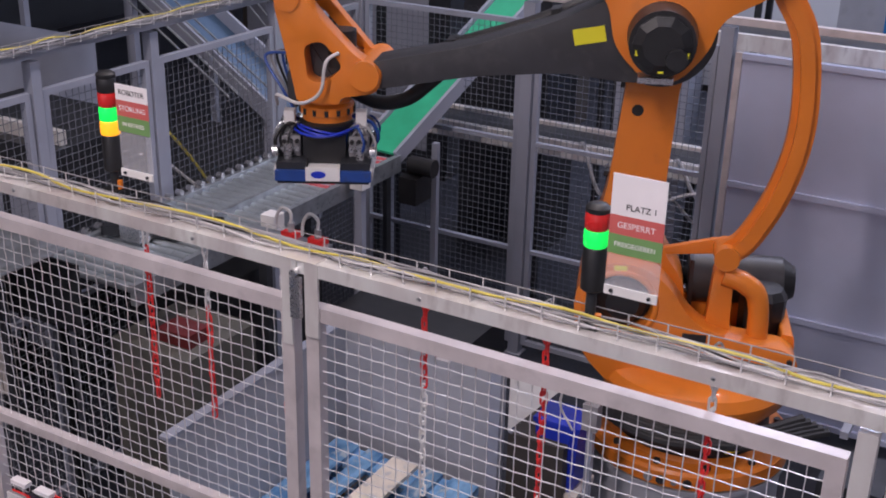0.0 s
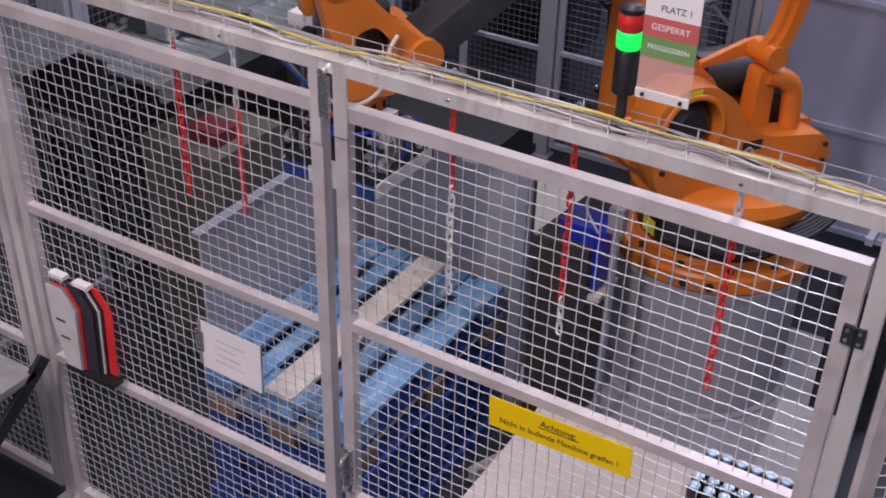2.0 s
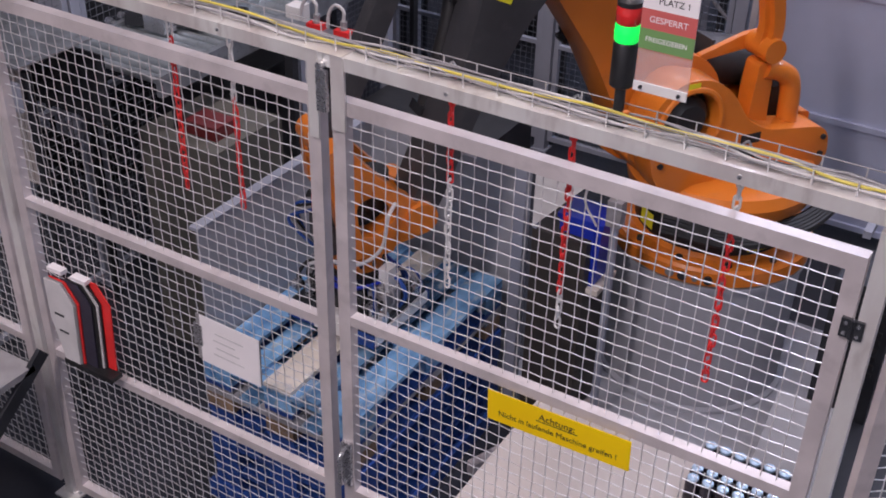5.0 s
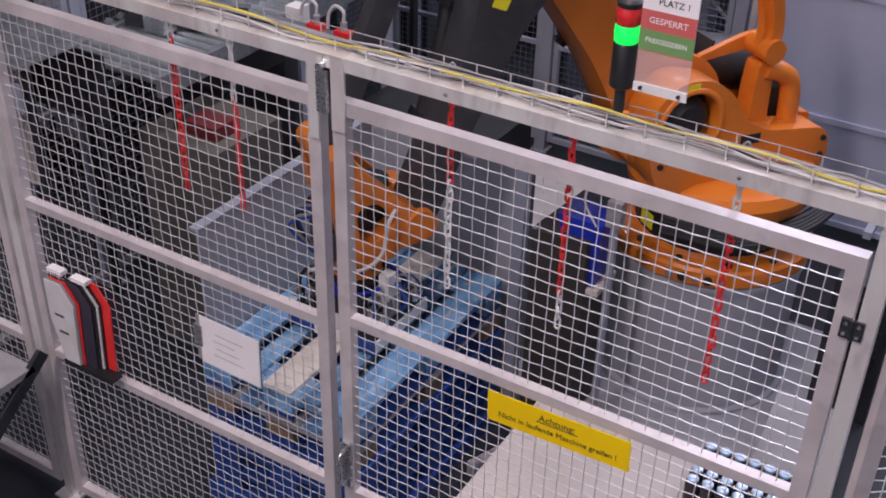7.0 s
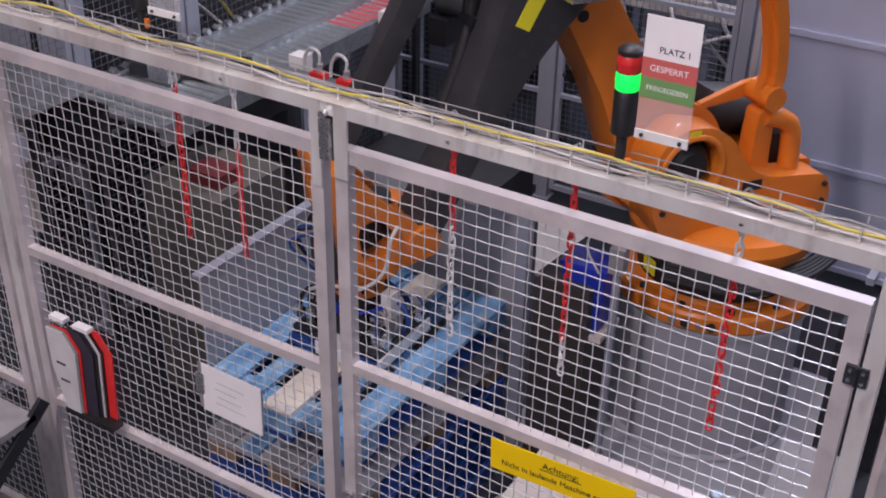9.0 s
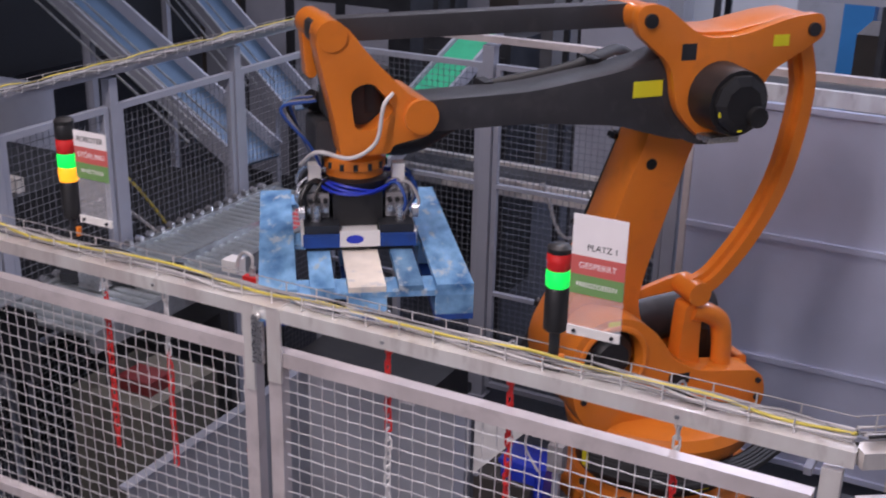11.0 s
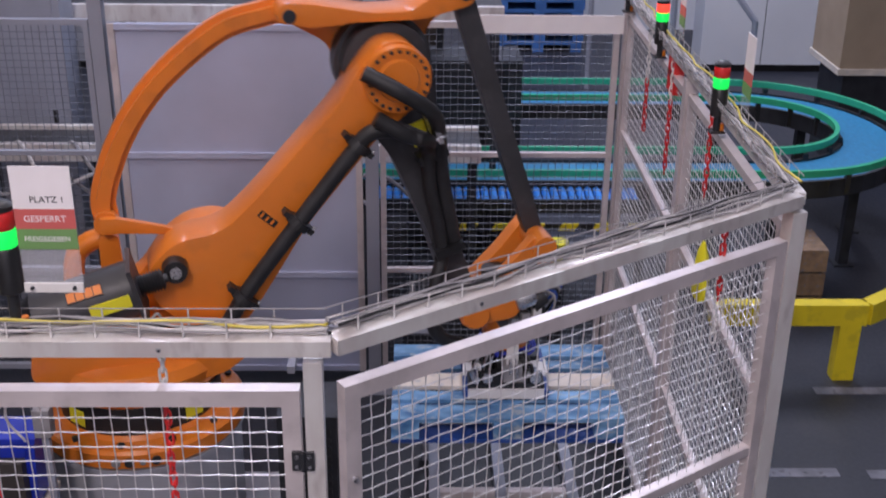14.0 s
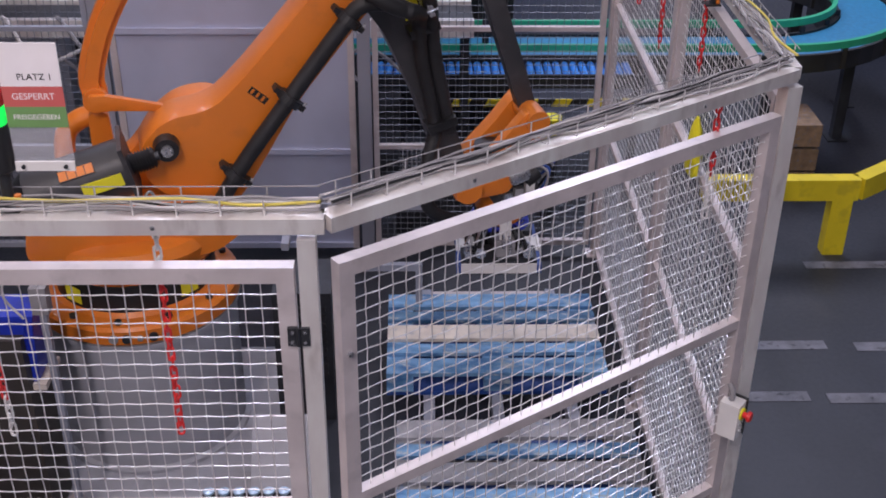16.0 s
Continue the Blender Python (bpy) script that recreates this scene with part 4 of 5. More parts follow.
status_sign("status_sign", "white, red and green robot status sign beside the lamp", pose(-2.665, 2.583, 2.64), 0.135, [(0.052, PAPER, "ROBOTER", TEXTBLACK), (0.052, SIGNRED, "STÖRUNG", PAPER), (0.052, SIGNGREEN, "IN BETRIEB", PAPER)], 0.31, 0.024)
status_sign("status_sign", "white, red and green place status sign on clear acrylic", pose(-0.945, 2.505, 2.680), 0.14, [(0.105, PAPER, "", TEXTBLACK), (0.05, SIGNRED, "GESPERRT", PAPER), (0.052, SIGNGREEN, "FREIGEGEBEN", PAPER)], 0.322, 0.022)
sg = [o for o in scene.objects if o.name.startswith("status_sign")][-1]
lettering("PLATZ 1", 0.022, TEXTBLACK, sg, Matrix.Translation((0.08, -0.0029, 0.24)) @ pose(0, 0, 0, 90))
for y in (6.52, 5.52, 4.30):
    sp = thing("sign_plate", "white, red and green sign plate seen edge-on", "sign", pose(1.27, y, 2.58), "sign plates")
    part("plate", box(0, 0.004, 0, 0.115, 0.16, 0.30), PAPER, sp)
    part("red_field", box(0, 0.004, 0, 0.115, 0.11, 0.159), SIGNRED, sp)
    part("green_field", box(0, 0.004, 0, 0.115, 0.06, 0.109), SIGNGREEN, sp)
    part("foot", box(0, 0.004, 0, 0.115, 0, 0.059), PERSPEX, sp)


# ---- chains ----
def chain(x, y, top, colours, label, pitch=0.031):
    t = thing("plastic_chain", label, "chain", pose(x, y, top), "hanging chains")
    pts = []
    for i in range(16):
        a = 2 * math.pi * i / 16
        pts.append((0.0085 * math.cos(a), 0, (0.0125 if math.sin(a) > 0 else -0.0125) + 0.0085 * math.sin(a)))
    data = {}
    for k, c in enumerate(colours):
        mt = REDPLASTIC if c == "r" else WHITEPLASTIC
        m = Matrix.Translation((random.uniform(-0.002, 0.002), 0, -0.02 - k * pitch)) @ Matrix.Rotation(radians((90 if k % 2 else 0) + random.uniform(-20, 20)), 4, "Z")
        if c not in data:
            data[c] = part("chain_link", tube(pts, 0.0036, 6, closed=True), mt, t, m=m, smooth=True).data
        else:
            again("chain_link", data[c], t, m)
    part("hook", tube(smooth_line([(0, 0, -0.01), (0.01, 0, 0.012), (0, 0, 0.03), (-0.012, 0, 0.018)], 4), 0.0035, 6), STEEL, t)
    return t


chain(-2.54, 2.535, 2.50, "wwrrrrrrrrrrrrrrrrrr", "red plastic chain hanging from a white link")
chain(-2.29, 2.535, 2.50, "wwwwwwwrrrrrrrrrrrrr", "white and red plastic chain hanging behind the gate")
chain(-1.985, 2.535, 2.50, "wwwwwwwwwwwwwwwrrwww", "white plastic chain beside the gate middle")
chain(-1.485, 2.535, 2.58, "rrrrrrrrrrrwwwwwwwwwwww", "red and white plastic chain hanging from the rail")
chain(-1.105, 2.535, 2.58, "rrrrrrrrrrrrrrrrrrrwwww", "red plastic chain with a white end")
chain(-0.645, 2.535, 2.58, "wwwwwwwrrrrrrrrrrrrrrrr", "white and red plastic chain near the corner")
chain(1.20, 5.95, 2.52, "wwwwwwwwrrrrrrrrr", "white and red plastic chain on the side fence")
chain(1.20, 5.35, 2.52, "wwwwwwrrrrrrrrrrrr", "white and red plastic chain on the side fence")
chain(1.20, 4.55, 2.52, "rrrrrrrrrrrrwwwwwww", "red plastic chain with a white end on the side fence")
chain(0.95, 3.30, 2.53, "rrrrrrrrwwwww", "short red and white chain behind the angled gate")

# ---- gate fittings ----
gl = thing("gate_latch", "galvanised gate latch with folded plates", "latch", pose(-1.862, YF, 0))
part("cap_plate", box(-0.07, 0.07, -0.034, 0.034, 2.579, 2.583), GALV, gl)
part("hanger", box(-0.055, -0.020, -0.031, -0.022, 2.30, 2.578), GALV, gl, bevel=0.002)
part("hanger", box(0.028, 0.075, -0.031, -0.022, 2.345, 2.578), GALV, gl, bevel=0.002)
part("latch_tongue", box(-0.015, 0.02, -0.045, -0.03, 2.40, 2.53), STEEL, gl, bevel=0.003)
part("bolt", rod((0.0, -0.05, 2.545), (0.0, -0.03, 2.545), 0.012, n=8), STEEL, gl)
hp = part("pull_handle", tube(smooth_line([(0, -0.005, -0.08), (0, -0.04, -0.06), (0.004, -0.045, 0.0), (0, -0.04, 0.06), (0, -0.005, 0.08)], 6), 0.009, 10), STEEL, leaf_r, "bright steel pull handle", pose(0.02, -0.03, 1.02), smooth=True)
part("back_plate", box(-0.02, 0.02, -0.004, 0.009, -0.10, 0.10), STEEL, hp, bevel=0.002)
for z in (2.242, 1.15, 0.35):
    hg = part("hinge", box(-0.028, -0.002, -0.003, 0.008, -0.027, 0.027), DARKMETAL, leaf_r, "dark steel hinge with four bolts", pose(1.547, -0.028, z), bevel=0.002)
    part("hinge_leaf", box(0.002, 0.028, -0.003, 0.006, -0.027, 0.027), DARKMETAL, hg, bevel=0.002)
    part("knuckle", rod((0, -0.004, -0.027), (0, -0.004, 0.027), 0.005, n=12), DARKMETAL, hg)
    for sx in (-0.016, 0.016):
        for sz in (-0.015, 0.015):
            part("bolt", rod((sx, -0.007, sz), (sx, -0.002, sz), 0.005, n=8), STEEL, hg)
for z in (2.15, 1.3):
    part("bolt", rod((0.022, -0.03, z), (0.022, -0.018, z), 0.008, n=8), STEEL, leaf_c)
es = thing("emergency_stop", "white emergency stop box with a red mushroom button", "emergency stop", pose(1.19, 3.405, 1.17, 0, 0, -38))
part("housing", box(-0.03, 0.045, -0.075, -0.01, 0, 0.15), WHITEPLASTIC, es, bevel=0.006)
part("back_plate", box(-0.035, 0.05, -0.009, 0.0, -0.005, 0.155), BLACK, es)
part("collar", rod((0.045, -0.04, 0.105), (0.052, -0.04, 0.105), 0.024, n=20), LABELYELLOW, es)
part("button", turned([(0.012, 0), (0.012, 0.014), (0.021, 0.018), (0.018, 0.03)], 20, m=pose(0.052, -0.04, 0.105, 0, 90)), REDPLASTIC, es, "red mushroom button", smooth=True)
for z in (0.06, 0.028):
    part("small_button", rod((0.045, -0.04, z), (0.052, -0.04, z), 0.009, n=14), STEEL, es)
part("conduit", tube(smooth_line([(0.0, -0.04, 0.15), (0.0, -0.04, 0.18), (-0.02, -0.03, 0.21)], 5), 0.011, 10), CABLEGREY, es)

# ---- signs and papers on the gate ----
ys = thing("warning_sign", "yellow warning sign with black German print on the gate", "sign", pose(-1.265, 2.436, 1.503, 0, -2.0))
part("plate", box(0, 0.475, 0, 0.004, 0, 0.112), YELLOW, ys, bevel=0.001)
lettering("Achtung:", 0.034, TEXTBLACK, ys, Matrix.Translation((0.237, -0.0008, 0.078)) @ pose(0, 0, 0, 90))
part("underline", box(0.168, 0.306, -0.0012, -0.0002, 0.061, 0.0635), TEXTBLACK, ys)
lettering("Nicht in laufende Maschine greifen !", 0.0275, TEXTBLACK, ys, Matrix.Translation((0.237, -0.0008, 0.035)) @ pose(0, 0, 0, 90))
cb = thing("clipboard", "white printed sheet on a clipboard hung on the gate", "clipboard", pose(-2.455, 2.428, 1.225, 0, 1.5))
part("board", box(-0.02, 0.275, 0.003, 0.007, 0, 0.205), CABLEGREY, cb)
part("sheet", box(-0.0, 0.272, 0.0, 0.0025, -0.004, 0.208), PAPER, cb)
part("clip", box(-0.03, 0.01, -0.004, 0.006, 0.07, 0.16), STEEL, cb, bevel=0.002)
for k in range(4):
    part("text_bar", box(0.06 + 0.01 * (k % 2), 0.20 - 0.02 * (k % 3), -0.0006, -0.0001, 0.05 + 0.032 * k, 0.056 + 0.032 * k), CABLEWHITE, cb)
CANPURPLE = material("dark_purple_card", (0.035, 0.03, 0.05), 0.5)
fr = thing("folder_rack", "red and dark folders standing in a wall rack on the gate", "folders", pose(-3.22, 2.435, 0.93))
for k, (mt, x0, y0) in enumerate(((REDPLASTIC, 0.155, 0.002), (BLACK, 0.112, -0.005), (CABLEWHITE, 0.104, -0.012), (BLACK, 0.094, -0.019), (CANPURPLE, 0.080, -0.026), (REDPLASTIC, 0.020, -0.033), (CABLEGREY, 0.010, -0.040), (CABLEWHITE, 0.004, -0.047))):
    drop = 0.004 * k
    out = [(x0 + 0.045, 0.022), (x0, 0.22), (x0, 0.428 - drop), (x0 + 0.085, 0.428 - drop), (x0 + 0.145, 0.345 - drop), (x0 + 0.125, 0.022)]
    part("folder", slab(out, y0 - 0.006, y0), mt, fr, ["red folder", "black folder", "pale folder", "black folder", "dark purple folder", "red folder", "pale folder", "white printed folder"][k], bevel=0.001)
for k in range(2):
    part("print_block", box(0.035 + 0.01 * k, 0.085 + 0.01 * k, -0.0545, -0.0535, 0.24 - 0.08 * k, 0.25 - 0.08 * k), DARKMETAL, fr)
for x0 in (0.005, 0.133):
    part("rack_clip", box(x0, x0 + 0.078, -0.03, 0.004, 0.424, 0.442), PAPER, fr, bevel=0.002)
part("rack_base", box(0.04, 0.30, -0.055, 0.004, 0.0, 0.020), BLACK, fr)

# ---- steps in front of the fence ----
sp = thing("metal_steps", "worn sheet metal steps with folded treads", "steps")
for z, y0 in ((0.90, 1.92), (0.60, 1.66), (0.32, 1.40)):
    part("tread", box(-4.10, -3.30, y0, y0 + 0.40, z - 0.03, z), CABLEGREY, sp, bevel=0.003)
part("stringer", beam((-3.31, 1.2, 0.02), (-3.31, 2.38, 0.93), 0.02, 0.06), DARKMETAL, sp)
part("stringer", beam((-4.09, 1.2, 0.02), (-4.09, 2.38, 0.93), 0.02, 0.06), DARKMETAL, sp)

# ---- pallet magazine by the gate ----
mg = thing("pallet_guide", "grey sheet steel guides round the pallet stack", "guide")
part("side_sheet", box(-2.87, -2.86, 2.88, 4.12, 0.05, 1.40), PEDESTAL, mg, "grey side sheet")
part("top_flange", box(-2.905, -2.855, 2.88, 4.12, 1.4005, 1.415), PAINTED, mg, "grey folded top edge")
part("rear_sheet", box(-2.86, -2.05, 4.12, 4.13, 0.05, 1.46), PEDESTAL, mg, "grey rear sheet")
part("corner_post", box(-2.05, -1.99, 4.08, 4.14, 0.0, 1.46), PAINTED, mg, bevel=0.003)
part("rear_label", box(-2.35, -2.27, 4.113, 4.118, 1.36, 1.385), PAPER, mg)
bs = thing("stack_base", "dark blue painted steel base under the pallets", "base")
part("plinth", box(-2.88, -2.02, 2.80, 4.05, 0.0, 0.09), BLUESTEEL, bs, bevel=0.004)
cabn = thing("switch_cabinet", "brown-grey cabinet with a slanted white top plate", "cabinet", pose(-2.0, 4.16, 0))
part("body", box(0.02, 0.30, 0.0, 0.30, 0.0, 1.06), BRICKBROWN, cabn, bevel=0.006)
part("white_plate", slab([(0.02, 1.07), (0.02, 1.40), (0.30, 1.40), (0.27, 1.36)], -0.006, 0.0), WHITEPLASTIC, cabn, "white triangular plate")
part("side_stay", box(0.02, 0.04, 0.0, 0.02, 1.06, 1.42), PAINTED, cabn)
bb = thing("storage_bin", "blue plastic storage bin on a small wooden shelf", "bin", pose(-1.86, 4.22, 0.80))
part("bin_shell", slab([(0.0, 0.0), (-0.015, 0.34), (0.205, 0.34), (0.185, 0.0)], 0.0, 0.17), BLUEPLASTIC, bb, bevel=0.008)
part("rim", box(-0.022, 0.212, -0.008, 0.178, 0.33, 0.352), BLUEPLASTIC, bb, bevel=0.004)
part("front_flap", box(0.02, 0.165, -0.009, -0.001, 0.16, 0.31), BLUEPLASTIC, bb, bevel=0.003)
shf = thing("bin_shelf", "small pale wooden shelf on a steel post", "shelf", pose(-1.88, 4.20, 0))
part("shelf_board", box(0, 0.24, 0.0, 0.22, 0.77, 0.80), PALEWOOD, shf)
part("support_post", box(0.08, 0.14, 0.10, 0.16, 0.0, 0.77), PAINTED, shf)
cdt = thing("limit_switch", "grey limit switch with a looped cable beside the robot", "switch", pose(-1.62, 4.15, 1.20))
part("switch_body", box(0, 0.07, 0, 0.06, 0, 0.13), CABLEGREY, cdt, bevel=0.01)
part("switch_post", box(0.02, 0.05, 0.02, 0.05, -1.20, -0.001), PAINTED, cdt)
part("looped_cable", tube(smooth_line([(0.03, 0.03, 0.13), (0.0, 0.03, 0.22), (-0.08, 0.03, 0.20), (-0.12, 0.03, 0.08), (-0.06, 0.05, -0.05)], 6), 0.006, 6), CABLEWHITE, cdt, smooth=True)

# ---- table with drinks cans ----
tb = thing("work_table", "pale beige table board on steel legs behind the gate", "table")
part("tabletop", slab([(-1.47, 0.87), (-1.47, 0.90), (-0.36, 0.90), (-0.36, 0.87)], 2.56, 3.30), BEIGE, tb, bevel=0.004)
for x in (-1.42, -0.41):
    for y in (2.62, 3.24):
        part("leg", box(x - 0.02, x + 0.02, y - 0.02, y + 0.02, 0, 0.868), PAINTED, tb)
CANBODY = material("dark_printed_can", (0.05, 0.045, 0.06), 0.3, 0.4, 0.3, 30, 60, 0.0)
CANTOP = material("pale_blue_can_lid", (0.45, 0.62, 0.80), 0.3, 0.3, 0.1, 30, 60, 0.0)
first = None
for j, y in enumerate((3.245, 3.19, 3.105, 3.05)):
    for i in range(6):
        m = pose(-0.755 + 0.055 * i + (0.004 if j % 2 else 0), y, 0.9005)
        if first is None:
            first = thing("drinks_can", "small dark can with a pale blue lid", "can", m, "drinks cans")
            part("body", turned([(0.022, 0), (0.0255, 0.006), (0.0255, 0.098), (0.021, 0.108)], 18), CANBODY, first, smooth=True)
            part("lid", turned([(0.020, 0.1085), (0.0205, 0.118), (0.016, 0.121)], 18), CANTOP, first, "pale blue lid", smooth=True)
            part("lid_tab", box(-0.008, 0.008, -0.003, 0.003, 0.121, 0.124), STEEL, first)
        else:
            copy_thing(first, m)
for y in (3.147,):
    tray = thing("can_tray", "pale cardboard strip between the can packs", "tray")
    part("strip", box(-0.79, -0.45, y - 0.010, y + 0.010, 0.9005, 0.96), BEIGE, tray)
gr2 = thing("grille_rack", "small wire grille leaning on the board", "grille", pose(-0.98, 2.60, 0.905, -70))
bmg = wire_mesh(0.30, 0.22, 0.03, 0.0016, 0.0, 4, 1)
tagged(part("grille", bmg, DARKMETAL, gr2), kind="stuff")
fl = thing("floor_rail", "pale angled steel rail on the floor by the pedestal", "rail")
part("rail_bar", beam((-1.92, 3.55, 0.05), (-1.62, 4.30, 0.05), 0.05, 0.07), FRAMEGREY, fl)
cbx = thing("control_box", "dark louvred control box beside the pedestal", "control box", pose(-0.72, 4.95, 0))
part("case", box(0, 0.30, 0, 0.35, 0.0, 0.80), DARKMETAL, cbx, bevel=0.008)
for k in range(9):
    part("louvre", box(0.03, 0.27, -0.012, -0.001, 0.30 + 0.05 * k, 0.325 + 0.05 * k), BLACK, cbx)
lp = thing("leaning_plate", "pale grey sheet leaning by the pedestal", "plate")
part("sheet", beam((-0.62, 4.20, 0.01), (-0.62, 4.55, 0.35), 0.35, 0.01), PEDESTAL, lp)
fm = thing("service_frame", "grey steel frame beside the robot base", "frame")
for z in (0.85, 0.45):
    part("frame_bar", box(-0.70, 0.05, 5.75, 5.79, z, z + 0.04), PAINTED, fm)
    part("frame_bar", box(-0.70, -0.66, 5.30, 5.749, z, z + 0.04), PAINTED, fm)
for x in (-0.70, 0.01):
    part("frame_leg", box(x, x + 0.04, 5.75, 5.79, 0.0, 0.449), PAINTED, fm)

# ---- low conveyor under the placed pallets ----
lc = thing("chain_conveyor", "low grey chain conveyor under the stacked pallets", "conveyor")
for x in (0.05, 0.42, 0.82):
    part("rail_profile", box(x, x + 0.06, 3.75, 6.15, 0.0, 0.075), PAINTED, lc, bevel=0.003)
for y in (3.78, 4.55, 5.35, 6.10):
    for x0, x1 in ((0.111, 0.419), (0.481, 0.819)):
        part("cross_member", box(x0, x1, y, y + 0.05, 0.01, 0.06), FRAMEGREY, lc)
ybg = thing("yellow_bag", "yellow plastic bag hanging on the side fence", "bag", pose(1.17, 4.35, 1.75))
part("bag", turned([(0.02, 0), (0.07, 0.03), (0.08, 0.12), (0.05, 0.22), (0.015, 0.27)], 14, m=Matrix.Diagonal((0.4, 1, 1, 1))), LABELYELLOW, ybg, smooth=True)
rd = thing("red_device", "red cable junction box on the side rail", "junction box", pose(1.20, 5.33, 2.36))
part("case", box(0, 0.05, 0, 0.14, 0, 0.20), REDPLASTIC, rd, bevel=0.01)
wst = thing("light_strip", "bright white strip panel over the rear fence", "panel", pose(0.32, 6.655, 2.345))
part("strip", box(0, 0.86, 0, 0.02, 0, 0.105), PAPER, wst, bevel=0.003)

# ---- roller conveyor and incline inside the left fence ----
ROLLER = material("zinc_roller", (0.50, 0.55, 0.58), 0.32, 0.7, 0.12, 12, 100, 0.02)
CONVSTEEL = material("scuffed_conveyor_steel", (0.40, 0.43, 0.46), 0.32, 0.7, 0.25, 9, 60, 0.04, dirt=0.4, dirt_color=(0.16, 0.17, 0.18))
PINK = material("red_rubber_roller", (0.55, 0.12, 0.14), 0.6, 0.0, 0.1, 12, 100, 0.02)
rc = thing("roller_conveyor", "zinc roller conveyor with steel side rails on legs", "conveyor")
ZC = 1.56
for x in (-4.40, -3.76):
    part("side_rail", box(x, x + 0.035, 3.62, 6.02, ZC - 0.09, ZC + 0.02), CONVSTEEL, rc, bevel=0.002)
part("middle_rail", box(-4.02, -4.0, 4.3, 6.0, ZC - 0.05, ZC + 0.035), CONVSTEEL, rc)
for x in (-4.395, -3.755):
    for y in (3.7, 4.7, 5.85):
        part("leg", box(x, x + 0.03, y, y + 0.05, 0, ZC - 0.091), DARKMETAL, rc)
bm0 = rod((-4.364, 0, ZC - 0.02), (-3.762, 0, ZC - 0.02), 0.024, n=12)
r0 = part("roller", bm0, ROLLER, rc, m=pose(0, 3.66, 0), smooth=True)
for k in range(1, 34):
    again("roller", r0.data, rc, pose(0, 3.66 + 0.070 * k, 0))
bm1 = rod((-3.98, 0, ZC - 0.005), (-3.78, 0, ZC - 0.005), 0.018, n=12)
p0 = part("guide_roller", bm1, PINK, rc, "red rubber roller", m=pose(0, 5.30, 0), smooth=True)
for k in range(1, 10):
    again("guide_roller", p0.data, rc, pose(0, 5.30 + 0.07 * k, 0))
w0 = part("side_wheel", rod((-4.42, 0, ZC + 0.035), (-4.38, 0, ZC + 0.035), 0.018, n=12), STEEL, rc, m=pose(0, 3.7, 0))
for k in range(1, 25):
    again("side_wheel", w0.data, rc, pose(0, 3.7 + 0.09 * k, 0))
ca = thing("conveyor_carriage", "dark pusher carriage lying across the rollers", "carriage", pose(-4.1, 4.15, ZC + 0.01))
part("beam", beam((-0.25, -0.1, 0.03), (0.30, 0.15, 0.03), 0.09, 0.05), DARKMETAL, ca, bevel=0.006)
part("block", box(-0.12, 0.02, -0.12, 0.02, 0.0, 0.11), STEEL, ca, bevel=0.006)
part("cylinder", rod((-0.28, 0.12, 0.03), (0.22, 0.30, 0.03), 0.03, n=16), BLACK, ca, smooth=True)
part("plate", box(0.0, 0.14, 0.10, 0.18, 0.07, 0.08), WHITEPLASTIC, ca)
for x, y in ((-3.66, 4.60), (-3.66, 5.45)):
    se = thing("light_sensor", "pale sensor box on a steel post by the conveyor", "sensor", pose(x, y, 0), "conveyor sensors")
    part("post", box(-0.025, 0.025, -0.025, 0.025, 0, ZC - 0.02), PAINTED, se)
    part("sensor_box", box(-0.045, 0.045, -0.045, 0.045, ZC - 0.019, ZC + 0.09), WHITEPLASTIC, se, bevel=0.008)
for k, x in enumerate((-3.44, -3.27)):
    pl = thing("power_plug", "red cable socket with a looped grey plug", "plug", pose(x + 0.02, 4.45, 1.62), "power plugs")
    part("socket", box(-0.045, 0.045, -0.03, 0.03, 0, 0.03), REDPLASTIC, pl, bevel=0.005)
    part("plug", rod((0, 0, 0.03), (0, 0, 0.075), 0.018, n=14), CABLEGREY, pl)
    part("looped_cable", tube(smooth_line([(0, 0, 0.075), (0.0, 0, 0.13), (-0.05, 0, 0.15), (-0.09, 0, 0.10), (-0.10, 0.0, 0.02)], 6), 0.009, 8), CABLEWHITE, pl, smooth=True)
pb = thing("plug_bracket", "grey steel bracket that carries the power plugs", "bracket")
part("arm_bar", box(-3.70, -3.18, 4.42, 4.48, 1.57, 1.62), CONVSTEEL, pb)
part("bracket_post", box(-3.62, -3.57, 4.42, 4.47, 0, 1.569), DARKMETAL, pb)

ic = thing("belt_incline", "inclined green belt conveyor rising through the rear fence", "conveyor")
A, B = Vector((-3.90, 6.02, ZC + 0.02)), Vector((-3.72, 7.75, 2.42))
part("belt", beam(A, B, 0.26, 0.02), GREEN, ic, "green belt")
sd = (B - A).normalized().cross(Vector((0, 0, 1))).normalized()
for s in (-1, 1):
    part("side_rail", beam(A + sd * s * 0.15 - Vector((0, 0, 0.02)), B + sd * s * 0.15 - Vector((0, 0, 0.02)), 0.025, 0.10), PAINTED, ic)
part("belt_motor", rod((-3.70, 6.10, ZC - 0.06), (-3.52, 6.10, ZC - 0.06), 0.06, n=20), BLACK, ic, "black belt motor", smooth=True)
part("gearbox", box(-3.73, -3.60, 6.0, 6.2, ZC - 0.30, ZC - 0.121), BLACK, ic, bevel=0.01)
for y, z in ((7.5, 2.24), (6.3, 1.6)):
    part("leg", box(-3.66, -3.62, y, y + 0.04, 0, z), PAINTED, ic)

